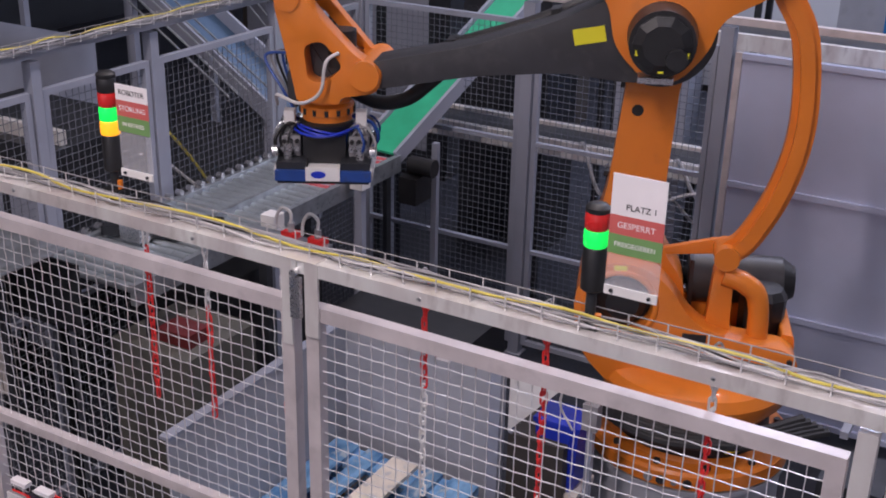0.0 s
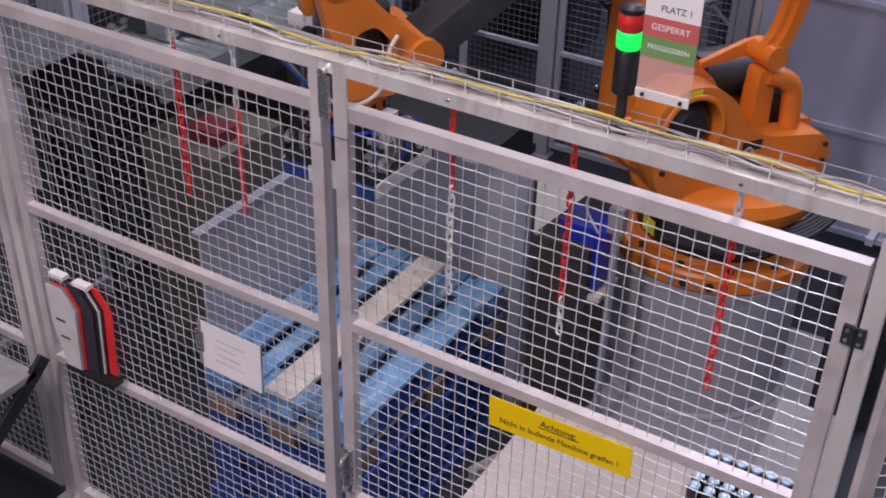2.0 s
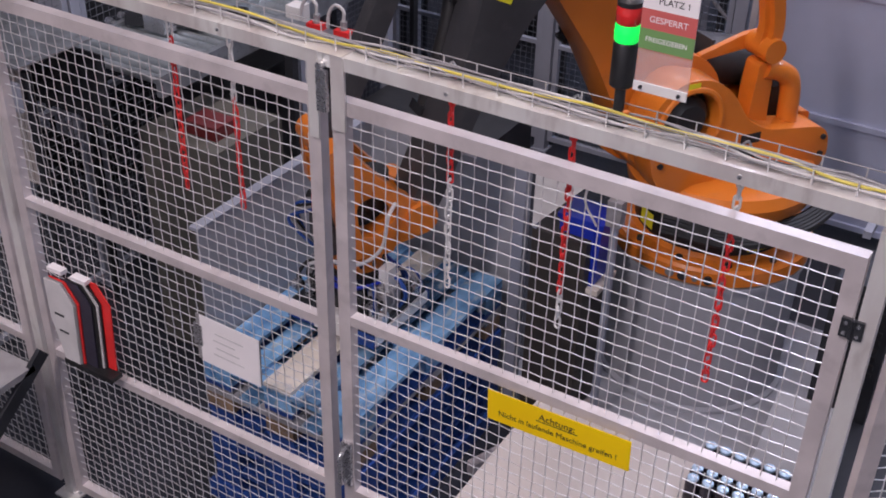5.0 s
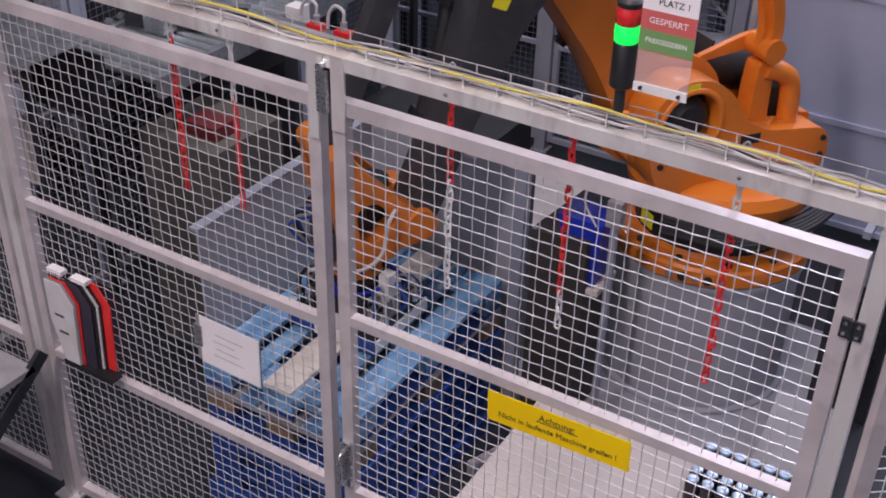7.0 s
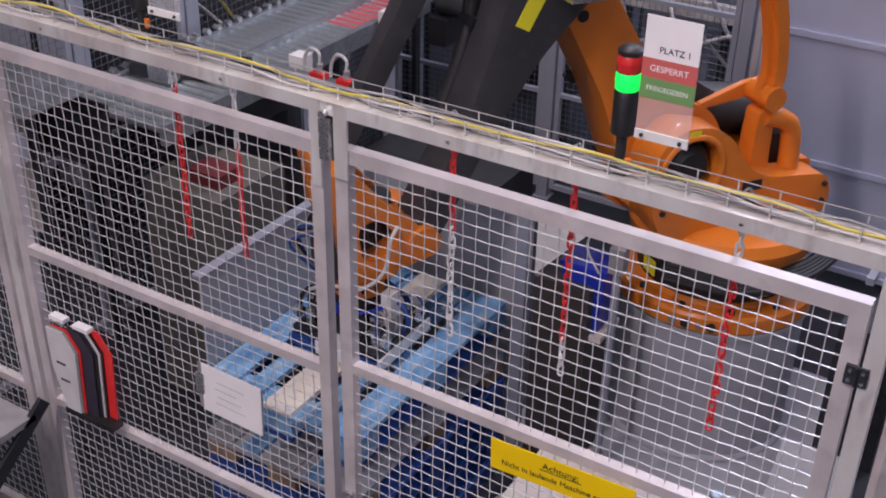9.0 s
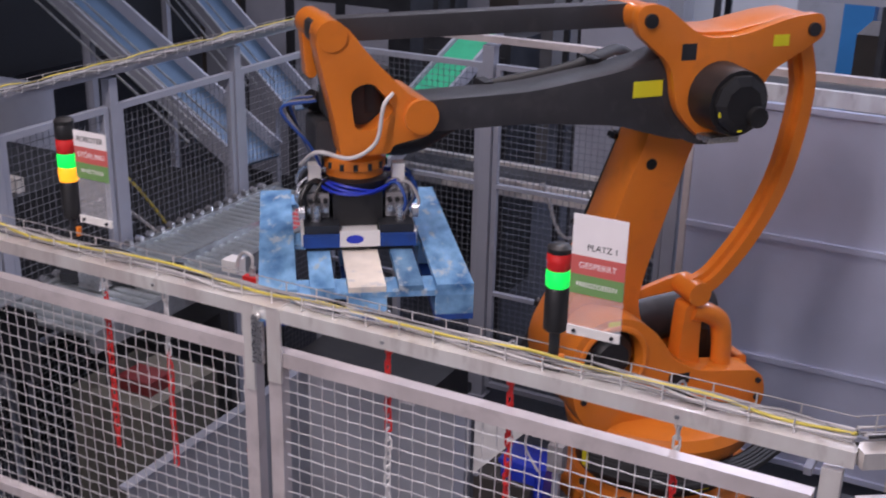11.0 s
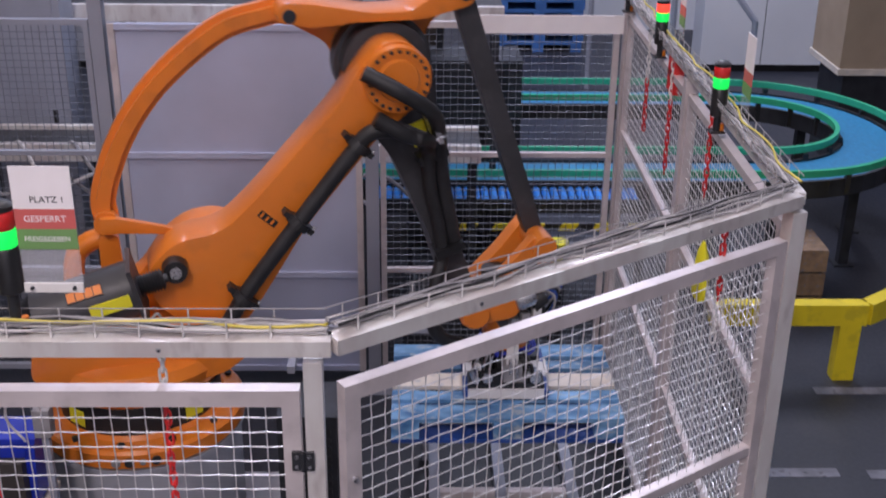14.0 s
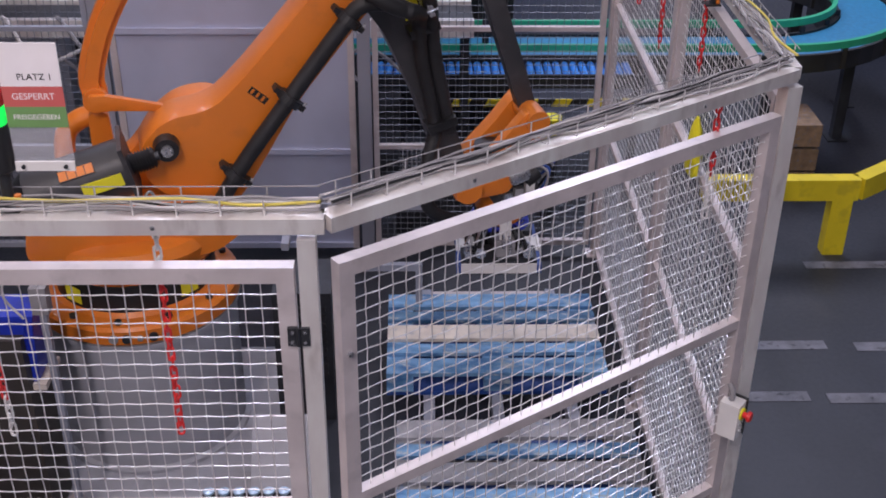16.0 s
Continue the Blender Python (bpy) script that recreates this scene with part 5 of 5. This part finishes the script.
# ---- machine corner at the front left ----
DULLRED = material("dull_red_paint", (0.13, 0.012, 0.014), 0.5)
CABGREY = material("grey_brown_cabinet_paint", (0.12, 0.115, 0.10), 0.55, 0.0, 0.12, 4, 90, 0.03, dirt=0.3)
mb = thing("machine_cabinet", "brown-grey machine cabinet with a red switch block", "cabinet", pose(-3.90, 3.60, 0))
part("body", box(0, 0.50, 0.0, 0.5, 0.0, 1.27), CABGREY, mb, bevel=0.01)
part("switch_block", box(0.22, 0.42, 0.10, 0.25, 1.2705, 1.34), DULLRED, mb, "red switch block", bevel=0.01)
sc = thing("sheet_chute", "bare sheet metal chute sloping over the machine", "chute")
part("sheet", beam((-4.44, 3.10, 1.84), (-3.74, 3.08, 1.90), 0.46, 0.008), CONVSTEEL, sc)
part("side_sheet", box(-4.40, -3.74, 3.30, 3.31, 1.45, 1.80), DARKMETAL, sc)
part("lip", box(-4.42, -3.76, 2.84, 2.86, 1.70, 1.83), PAINTED, sc)
part("leg", box(-3.80, -3.77, 2.9, 2.93, 0, 1.86), DARKMETAL, sc)
cu = thing("strip_curtain", "beige ribbed strip curtain", "curtain", pose(-4.46, 3.19, 1.05))
for k in range(10):
    part("strip", box(0.035 * k, 0.035 * k + 0.032, 0.004 * (k % 2), 0.008 + 0.004 * (k % 2), 0, 0.80), BEIGE, cu)
# two black blocks added to keep the area behind the left gate dark
dk = thing("drive_unit", "black block added to darken the area under the conveyor", "machine", pose(-4.35, 4.2, 0))
part("case", box(0, 0.5, 0, 1.1, 0.3, 1.25), BLACK, dk, bevel=0.02)
part("skid", box(0.02, 0.48, 0.02, 1.08, 0.0, 0.299), BLACK, dk)
dk2 = thing("drive_unit", "black block added to darken the area behind the pallet guide", "machine", pose(-3.55, 4.75, 0))
part("case", box(0, 0.9, 0, 0.7, 0.25, 0.95), BLACK, dk2, bevel=0.02)
part("skid", box(0.02, 0.88, 0.02, 0.68, 0.0, 0.249), BLACK, dk2)

# ---- chutes and plant outside the left fence ----
SHEETBLUE = material("blue_grey_chute_sheet", (0.08, 0.14, 0.23), 0.4, 0.3, 0.15, 3, 60, 0.03)


def chute(a, b, w, label):
    t = thing("roller_chute", label, "chute")
    a, b = Vector(a), Vector(b)
    s = (b - a).normalized().cross(Vector((0, 0, 1))).normalized()
    part("bed", beam(a, b, w, 0.02), SHEETBLUE, t, "blue-grey sheet bed")
    for k in (-1, 1):
        part("side_wall", beam(a + s * k * w / 2 + Vector((0, 0, 0.05)), b + s * k * w / 2 + Vector((0, 0, 0.05)), 0.02, 0.14), PAINTED, t)
    for k in range(5):
        o = s * (-w / 2 - 0.05 - 0.09 * k) + Vector((0, 0, 0.28))
        part("guide_rod", tube([a + o, b + o], 0.008, 8), CONVSTEEL, t)
    for f in (0.08, 0.5, 0.92):
        p = a.lerp(b, f)
        part("leg", box(p.x - 0.03, p.x + 0.03, p.y - 0.03, p.y + 0.03, 0, p.z - 0.06), PAINTED, t)
    return t


chute((-4.95, 6.55, 1.50), (-8.6, 7.1, 3.35), 0.45, "inclined blue-grey sheet chute with steel guide rods")
chute((-5.6, 8.0, 1.5), (-9.6, 9.4, 3.75), 0.35, "inclined narrow chute with pale rollers")
for x, y, w, d, h, mt, lb in ((-6.6, 4.6, 1.3, 0.9, 1.7, DARKMETAL, "dark machine housing outside the fence"), (-6.2, 3.2, 0.9, 0.8, 1.3, PAINTED, "grey machine housing with a round guard"), (-8.4, 5.2, 1.2, 1.6, 1.75, PAINTED, "grey sheet metal machine cover outside the fence"), (-7.4, 9.6, 2.0, 1.2, 2.4, DARKMETAL, "dark plant housing behind the chutes"), (-9.5, 11.5, 2.0, 1.5, 3.2, BRICKBROWN, "brown plant housing in the distance"), (-7.6, 11.2, 2.6, 1.0, 3.0, BRICKBROWN, "wide dark plant housing with grey panel strips")):
    t = thing("plant_housing", lb, "machine", pose(x, y, 0), "plant housings")
    part("case", box(0, w, 0, d, 0.1, h), mt, t, bevel=0.03)
    part("plinth", box(0.05, w - 0.05, 0.05, d - 0.05, 0, 0.0995), BLACK, t)
    for k in range(3):
        part("panel_strip", box(0.08 + k * w * 0.3, 0.08 + k * w * 0.3 + w * 0.24, -0.012, -0.001, 0.3, h - 0.25), PAINTED, t)
    part("top_rail", box(0.05, w - 0.05, 0.1, 0.15, h + 0.001, h + 0.09), GALV, t)
for k in range(9):
    pts = smooth_line([(-5.0 - 0.3 * k, 5.0 + 0.3 * (k % 4), 1.5), (-5.2 - 0.25 * k, 5.4 + 0.3 * (k % 3), 1.2 + 0.1 * (k % 3)), (-5.0 - 0.3 * k, 5.9 + 0.25 * (k % 4), 0.8), (-5.4, 6.4, 0.5)], 5)
    t = thing("loose_cable", "loose cable hanging among the plant", "cable", group="loose cables")
    part("cable_run", tube(pts, 0.012, 6), [CABLEGREY, CABLEWHITE, CABLEYELLOW][k % 3], t, smooth=True)
tr = thing("floor_grating", "dark grating deck outside the fence", "grating")
part("deck", box(-8.0, -4.65, 4.9, 7.6, 0.90, 0.93), BLACK, tr)
for x in (-7.9, -4.8):
    for y in (5.0, 7.5):
        part("deck_leg", box(x, x + 0.06, y, y + 0.06, 0, 0.899), PAINTED, tr)

# ---- behind the rear fence ----
def bench(x0, x1, y0, y1, z, label, mat=PAINTED, rails=GALV):
    t = thing("transfer_conveyor", label, "conveyor", group="transfer conveyors")
    for y in (y0, y1 - 0.05):
        part("side_rail", box(x0, x1, y, y + 0.05, z - 0.12, z), rails, t)
    part("bed", box(x0, x1, y0 + 0.0505, y1 - 0.0505, z - 0.08, z - 0.03), mat, t)
    n = max(2, int((x1 - x0) / 1.2))
    for k in range(n + 1):
        x = x0 + 0.05 + (x1 - x0 - 0.1) * k / n
        for y in (y0 + 0.06, y1 - 0.10):
            part("leg", box(x - 0.025, x + 0.025, y, y + 0.04, 0, z - 0.081), mat, t)
    return t


bench(-4.8, 0.4, 7.25, 7.70, 1.45, "grey transfer conveyor with bright side rails", DARKMETAL, GALV)
bench(-2.8, 0.6, 8.3, 8.8, 2.15, "upper grey conveyor behind the rear fence", DARKMETAL, GALV)
bench(-5.0, 0.2, 9.2, 9.7, 2.75, "high grey conveyor behind the rear fence", DARKMETAL, PAINTED)
for x, y, w, d, h, mt, lb in ((-3.02, 7.9, 0.55, 0.3, 2.75, PAINTED, "tall grey switch cabinet behind the rear fence"), (-4.6, 8.4, 0.8, 0.6, 2.2, DARKMETAL, "dark machine block behind the rear fence"), (-2.2, 7.8, 0.5, 0.4, 1.1, BLACK, "black motor block behind the rear fence"), (-0.1, 8.9, 0.9, 0.5, 1.6, DARKMETAL, "dark machine block with a cable duct"), (-1.4, 9.9, 1.6, 0.8, 2.3, BRICKBROWN, "brown machine block far behind")):
    t = thing("plant_housing", lb, "machine", pose(x, y, 0), "plant housings")
    part("case", box(0, w, 0, d, 0, h), mt, t, bevel=0.015)
    part("door_panel", box(0.05, w - 0.05, -0.012, -0.001, 0.15, h - 0.12), mt, t, bevel=0.003)
    part("door_handle", box(w - 0.12, w - 0.09, -0.03, -0.013, h * 0.5, h * 0.5 + 0.12), BLACK, t)
for k in range(7):
    t = thing("cable_bundle", "grey cables looping behind the rear fence", "cable", group="loose cables")
    x = -3.0 + 0.35 * k
    part("cable_run", tube(smooth_line([(x, 7.27, 1.464), (x + 0.05, 7.22, 1.44), (x + 0.25, 7.12, 1.15 + 0.05 * (k % 3)), (x + 0.6, 7.14, 1.3), (x + 0.9, 7.2, 1.05)], 6), 0.014, 6), [CABLEGREY, CABLEWHITE][k % 2], t, smooth=True)

# hall conveyor loop with green guide rails
BELTBLUE = material("blue_modular_belt", (0.03, 0.22, 0.42), 0.45, 0.0, 0.15, 30, 60, 0.05)
BLUEROLL = material("blue_plastic_roller", (0.03, 0.22, 0.68), 0.4, 0.0, 0.12, 20, 60, 0.02)
lo = thing("loop_conveyor", "curved blue belt conveyor with green guide rails", "conveyor")
CX, CY, RM, ZL = 2.75, 9.3, 1.0, 0.88
line = [(-1.5, CY - RM), (CX, CY - RM)] + [(CX + RM * math.sin(a), CY - RM * math.cos(a)) for a in [math.pi * k / 24 for k in range(1, 24)]] + [(CX, CY + RM), (-1.5, CY + RM)]


def sweep(off, w, h, z):
    bm = bmesh.new()
    rings = []
    for i, p in enumerate(line):
        q0, q1 = Vector(line[max(0, i - 1)]), Vector(line[min(len(line) - 1, i + 1)])
        d = (q1 - q0).normalized()
        n = Vector((d.y, -d.x))
        c = Vector(p) + n * off
        rings.append([bm.verts.new((c.x + n.x * a * w / 2, c.y + n.y * a * w / 2, z + b * h / 2)) for a, b in ((-1, -1), (1, -1), (1, 1), (-1, 1))])
    for a, b in zip(rings, rings[1:]):
        for k in range(4):
            bm.faces.new((a[k], a[(k + 1) % 4], b[(k + 1) % 4], b[k]))
    bm.faces.new(rings[0])
    bm.faces.new(rings[-1][::-1])
    bmesh.ops.recalc_face_normals(bm, faces=bm.faces[:])
    return bm


part("belt", sweep(0, 0.42, 0.03, ZL), BELTBLUE, lo, "blue modular belt")
for s in (-1, 1):
    part("side_frame", sweep(s * 0.235, 0.03, 0.14, ZL - 0.04), DARKMETAL, lo)
    part("guide_rail", sweep(s * 0.27, 0.035, 0.055, ZL + 0.10), GREEN, lo, "green guide rail")
for i in range(1, len(line) - 1, 3):
    for s in (-1, 1):
        d = Vector((line[i][0] - CX, line[i][1] - CY)).normalized()
        p = Vector((CX, CY)) + d * (RM + s * 0.245) if line[i][0] > CX else Vector(line[i])
        part("rail_holder", box(p.x - 0.02, p.x + 0.02, p.y - 0.02, p.y + 0.02, ZL - 0.10, ZL + 0.07), BLACK, lo)
for i in (0, 1, 7, 13, 19, 25):
    x, y = line[i]
    part("leg", box(x - 0.04, x + 0.04, y - 0.04, y + 0.04, 0, ZL - 0.02), DARKMETAL, lo)
    part("foot", box(x - 0.08, x + 0.08, y - 0.08, y + 0.08, 0, 0.012), DARKMETAL, lo)
br = thing("roller_table", "table of bright blue plastic rollers", "roller table")
r1 = part("roller", rod((0, 7.72, 0.86), (0, 8.0, 0.86), 0.028, n=14), BLUEROLL, br, m=pose(-0.3, 0, 0), smooth=True)
for k in range(1, 30):
    again("roller", r1.data, br, pose(-0.3 + 0.064 * k, 0, 0))
for y in (7.69, 8.005):
    part("side_rail", box(-0.35, 1.65, y, y + 0.025, 0.80, 0.90), DARKMETAL, br)
for x in (-0.3, 1.58):
    part("leg", box(x, x + 0.05, 7.7, 7.75, 0, 0.799), DARKMETAL, br)
hz = thing("hazard_bar", "black and yellow striped bar under the roller table", "bar", pose(-0.1, 7.60, 0.70))
for k in range(14):
    part("stripe", slab([(0.12 * k, 0), (0.12 * k + 0.03, 0.05), (0.12 * k + 0.15, 0.05), (0.12 * k + 0.12, 0)], 0, 0.03), SAFETYYELLOW if k % 2 else BLACK, hz)
part("bar_stand", box(0.0, 0.04, 0.031, 0.06, -0.70, 0.05), DARKMETAL, hz)
for x, y in ((0.55, 7.2), (0.95, 7.3)):
    ym = thing("yellow_motor", "yellow motor on a stand behind the fence", "motor", pose(x, y, 0), "yellow motors")
    part("stand", box(-0.05, 0.05, -0.05, 0.05, 0, 0.55), DARKMETAL, ym)
    part("motor_body", rod((0, 0, 0.551), (0, 0, 0.75), 0.07, n=20), LABELYELLOW, ym, smooth=True)
cv = thing("mesh_crate", "pale wire crate behind the rear fence", "crate", pose(-0.1, 7.0, 0.35))
tagged(part("crate_mesh", wire_mesh(0.7, 0.35, 0.03, 0.003, 0, 3, 1), WIRE, cv), kind="stuff")
part("crate_frame", box(-0.02, 0.72, 0.01, 0.25, -0.35, -0.002), DARKMETAL, cv)

# large carton, far pallets, blue columns, guard rails
CARTON = material("brown_carton", (0.36, 0.28, 0.20), 0.8, 0.0, 0.08, 3, 60, 0.03)
ct = thing("large_carton", "large brown carton on a wooden pallet", "carton", pose(4.05, 10.9, 0))
part("pallet_base", box(0, 1.2, 0, 0.9, 0.96, 1.02), PALEWOOD, ct)
part("carton", box(0.02, 1.18, 0.02, 0.88, 1.0205, 2.10), CARTON, ct, bevel=0.01)
part("stand", box(0.1, 1.1, 0.1, 0.8, 0, 0.9595), DARKMETAL, ct)
cs = thing("crate_stack", "stack of brown wooden crates beside the fence", "crates", pose(2.74, 7.60, 0))
for k in range(3):
    part("crate", box(0.0, 0.22, 0.0, 0.4, 0.19 * k, 0.19 * k + 0.17), BROWNWOOD, cs, bevel=0.004)
    if k:
        part("spacer", box(0.02, 0.20, 0.02, 0.38, 0.19 * k - 0.0195, 0.19 * k - 0.0005), BLACK, cs)
NAVY = material("blue_pallet_wood_far", (0.04, 0.13, 0.36), 0.7, 0.0, 0.2, 6, 60, 0.1, per_object=0.2)
for sx in (1.0,):
    t = thing("pallet_tower", "tall stack of blue pallets against the far wall", "pallet stack", pose(sx, 15.6, 0), "pallet towers")
    deck = part("deck", box(0, 1.2, 0, 0.8, 0.10, 0.144), NAVY, t)
    block = part("block", box(0, 0.15, 0, 0.8, 0.0, 0.0995), NAVY, t)
    for k in range(26):
        o = 0.02 * (k % 3)
        if k:
            again("deck", deck.data, t, pose(o, 0, 0.146 * k))
        for x in (0.0, 0.525, 1.05):
            if k or x:
                again("block", block.data, t, pose(o + x, 0, 0.146 * k))
SKYBLUE = material("blue_column_paint", (0.03, 0.20, 0.50), 0.5, 0.0, 0.1, 2, 60, 0.02)
for x in (-4.7, -1.9, -1.35):
    t = thing("blue_column", "blue painted hall column", "column", pose(x, 13.5, 0), "blue columns")
    part("shaft", box(-0.16, 0.16, -0.16, 0.16, 0.02, 8.9), SKYBLUE, t, bevel=0.01)
    part("base_plate", box(-0.25, 0.25, -0.25, 0.25, 0, 0.0195), SKYBLUE, t)
for x0, x1 in ((-6.6, -3.6), (-2.8, -0.4), (3.6, 8.0)):
    t = thing("wall_cabinet", "pale grey cabinets along the far hall wall", "cabinet", pose(x0, 14.6, 0), "far cabinets")
    n = int((x1 - x0) / 0.8)
    for k in range(n):
        part("door", box(k * 0.8, k * 0.8 + 0.785, 0, 0.5, 0.1, 2.6), WALLWHITE if x0 > 0 else PEDESTAL, t, bevel=0.01)
    part("plinth", box(0, n * 0.8, 0.05, 0.5, 0, 0.0995), BLACK, t)
hr = thing("guard_rail", "grey tube guard rail running down to the floor", "guard rail")
part("top_tube", tube([(1.95, 13.2, 2.6), (2.4, 10.9, 2.45), (3.1, 10.6, 1.55)], 0.03, 8), PAINTED, hr)
part("lower_tube", tube([(1.95, 13.2, 2.0), (2.4, 10.9, 1.95)], 0.03, 8), PAINTED, hr)
for x, y, h in ((1.95, 13.2, 2.6), (2.4, 10.9, 2.45), (3.1, 10.6, 1.55)):
    part("upright", tube([(x, y, 0), (x, y, h)], 0.03, 8), PAINTED, hr)
bar = thing("yellow_barrier", "yellow steel impact barrier bolted to the floor", "barrier")
part("beam", beam((1.9, 6.74, 0.485), (2.93, 6.74, 0.485), 0.10, 0.15), SAFETYYELLOW, bar, bevel=0.008)
part("beam", beam((2.93, 6.74, 0.485), (3.9, 7.45, 0.485), 0.10, 0.15), SAFETYYELLOW, bar, bevel=0.008)
for x, y in ((2.83, 6.74), (3.8, 7.37)):
    part("foot_post", box(x - 0.07, x + 0.07, y - 0.05, y + 0.05, 0.0, 0.41), SAFETYYELLOW, bar, bevel=0.006)
yb2 = thing("yellow_bracket", "dark conveyor leg with a yellow corner guard", "post", pose(3.95, 8.0, 0))
part("leg_bar", box(-0.06, 0.06, -0.06, 0.06, 0, 0.80), DARKMETAL, yb2)
part("corner_guard", box(-0.065, 0.065, -0.075, -0.061, 0.70, 0.80), SAFETYYELLOW, yb2)
for k, (x0, x1, y) in enumerate(((1.75, 2.45, 5.62), (2.62, 3.4, 5.60), (1.75, 2.2, 5.12), (2.3, 3.3, 5.10), (2.6, 4.2, 6.55))):
    fl2 = link("floor_marking", box(x0, x1, y - 0.045, y + 0.045, 0.0005, 0.004), FLOORLINE)
    tagged(fl2, "worn pale floor marking", "floor marking", kind="structure")

# ---- what moves ----
# seconds, flange place x y z, turn of the gripper (degrees, 0: boards along y)
FLANGE = [
    (0.0, -3.12, 4.36, 2.32, 30), (0.5, -2.545, 3.542, 1.98, 8), (1.0, -2.51, 3.485, 1.99, 0), (2.0, -2.45, 3.42, 1.86, 0), (2.5, -2.45, 3.42, 1.80, 0),
    (3.0, -2.45, 3.42, 1.69, 0), (3.5, -2.45, 3.42, 1.42, 0), (4.0, -2.45, 3.42, 1.20, 0), (4.6, -2.45, 3.42, 1.12, 0), (6.2, -2.45, 3.42, 1.072, 0),
    (8.2, -2.45, 3.42, 1.072, 0), (9.2, -2.45, 3.42, 1.28, 0), (10.3, -2.47, 3.62, 2.18, 12), (10.5, -2.45, 3.80, 2.42, 27), (10.8, -2.43, 3.87, 2.51, 33),
    (11.0, -2.42, 3.86, 2.51, 36), (11.3, -2.08, 3.62, 2.53, 50), (11.5, -1.515, 3.34, 2.50, 70), (11.7, -0.84, 3.40, 2.50, 98), (12.0, -0.09, 3.96, 2.50, 137),
    (12.3, 0.09, 4.90, 2.51, 160), (12.5, 0.225, 5.24, 2.53, 150), (12.7, 0.36, 5.42, 2.51, 124), (13.0, 0.45, 5.46, 2.41, 92),
    (13.5, 0.45, 5.46, 1.81, 90), (13.8, 0.45, 5.46, 1.30, 90), (14.1, 0.45, 5.46, 0.84, 90), (14.5, 0.45, 5.46, 0.49, 90), (15.2, 0.45, 5.46, 0.472, 90), (15.6, 0.45, 5.46, 0.60, 90), (16.0, 0.45, 5.46, 0.98, 90),
]
LIFT, DROP = 8.2, 15.0


def curve_at(t, k):
    """A monotone cubic through the flange rows."""
    ts, vs = [r[0] for r in FLANGE], [r[k] for r in FLANGE]
    i = max(0, min(len(ts) - 2, sum(1 for s in ts if s <= t) - 1))

    def slope(j):
        if j in (0, len(ts) - 1):
            return 0.0
        a, b = (vs[j] - vs[j - 1]) / (ts[j] - ts[j - 1]), (vs[j + 1] - vs[j]) / (ts[j + 1] - ts[j])
        return 0.0 if a * b <= 0 else 2 * a * b / (a + b)
    h = ts[i + 1] - ts[i]
    s = min(1, max(0, (t - ts[i]) / h))
    return (2 * s ** 3 - 3 * s * s + 1) * vs[i] + (s ** 3 - 2 * s * s + s) * h * slope(i) + (3 * s * s - 2 * s ** 3) * vs[i + 1] + (s ** 3 - s * s) * h * slope(i + 1)


def robot_poses(t):
    x, y, z, yaw = (curve_at(t, k) for k in (1, 2, 3, 4))
    px, py = x - RX, y - RY
    turn = math.atan2(py, px)
    if turn > 0.9:
        turn -= 2 * math.pi
    r = math.hypot(px, py) - WE - OFF
    h = z + WD - Z2
    d = min(math.hypot(r, h), L1 + L2 - 0.01)
    lift = math.atan2(h, r)
    q = math.acos(max(-1, min(1, (L1 ** 2 + d * d - L2 ** 2) / (2 * L1 * d))))
    e = lift + q
    ax, az = OFF + L1 * math.cos(e), Z2 + L1 * math.sin(e)
    tx, tz = OFF + r, Z2 + h
    el = math.atan2(tz - az, tx - ax)
    base = Matrix.Rotation(turn, 4, "Z")
    tilt = Matrix.Rotation(math.pi / 2 - e, 4, "Y")
    reach = Matrix.Rotation(-el, 4, "Y")
    at = lambda a, b: base @ Matrix.Translation((a, 0, b))
    px2, pz2 = OFF + PIN[0] * math.sin(e) + PIN[1] * math.cos(e), Z2 - PIN[0] * math.cos(e) + PIN[1] * math.sin(e)
    aim = Matrix.Rotation(-math.atan2(pz2 - BAL[2], px2 - BAL[0]), 4, "Y")
    return {
        "carousel": base,
        "balancer": base @ Matrix.Translation(BAL) @ aim,
        "link_arm": at(OFF, Z2) @ tilt,
        "elbow_plate": at(ax, az),
        "rear_rod": at(OFF + REAR[0], Z2 + REAR[1]) @ Matrix.Translation((0, ROD_Y, 0)) @ tilt,
        "arm": at(ax, az) @ reach,
        "tie_rod": at(ax + FRONT[0], az + FRONT[1]) @ reach,
        "wrist": at(tx, tz),
        "gripper": Matrix.Translation((px, py, z)) @ Matrix.Rotation(radians(yaw), 4, "Z"),
    }


def motions():
    times = [k * 0.1 for k in range(161)]
    poses = [(t, robot_poses(t)) for t in times]
    for name, ob in ROBOT.items():
        walk(ob, [(t, p[name]) for t, p in poses])
    rows = []
    for t in times:
        u = min(max(t, LIFT), DROP)
        x, y, z, yaw = (curve_at(u, k) for k in (1, 2, 3, 4))
        rows.append((t, pose(x, y, z - GH - 0.146, 0, 0, yaw)))
    walk(moved, rows)


motions()
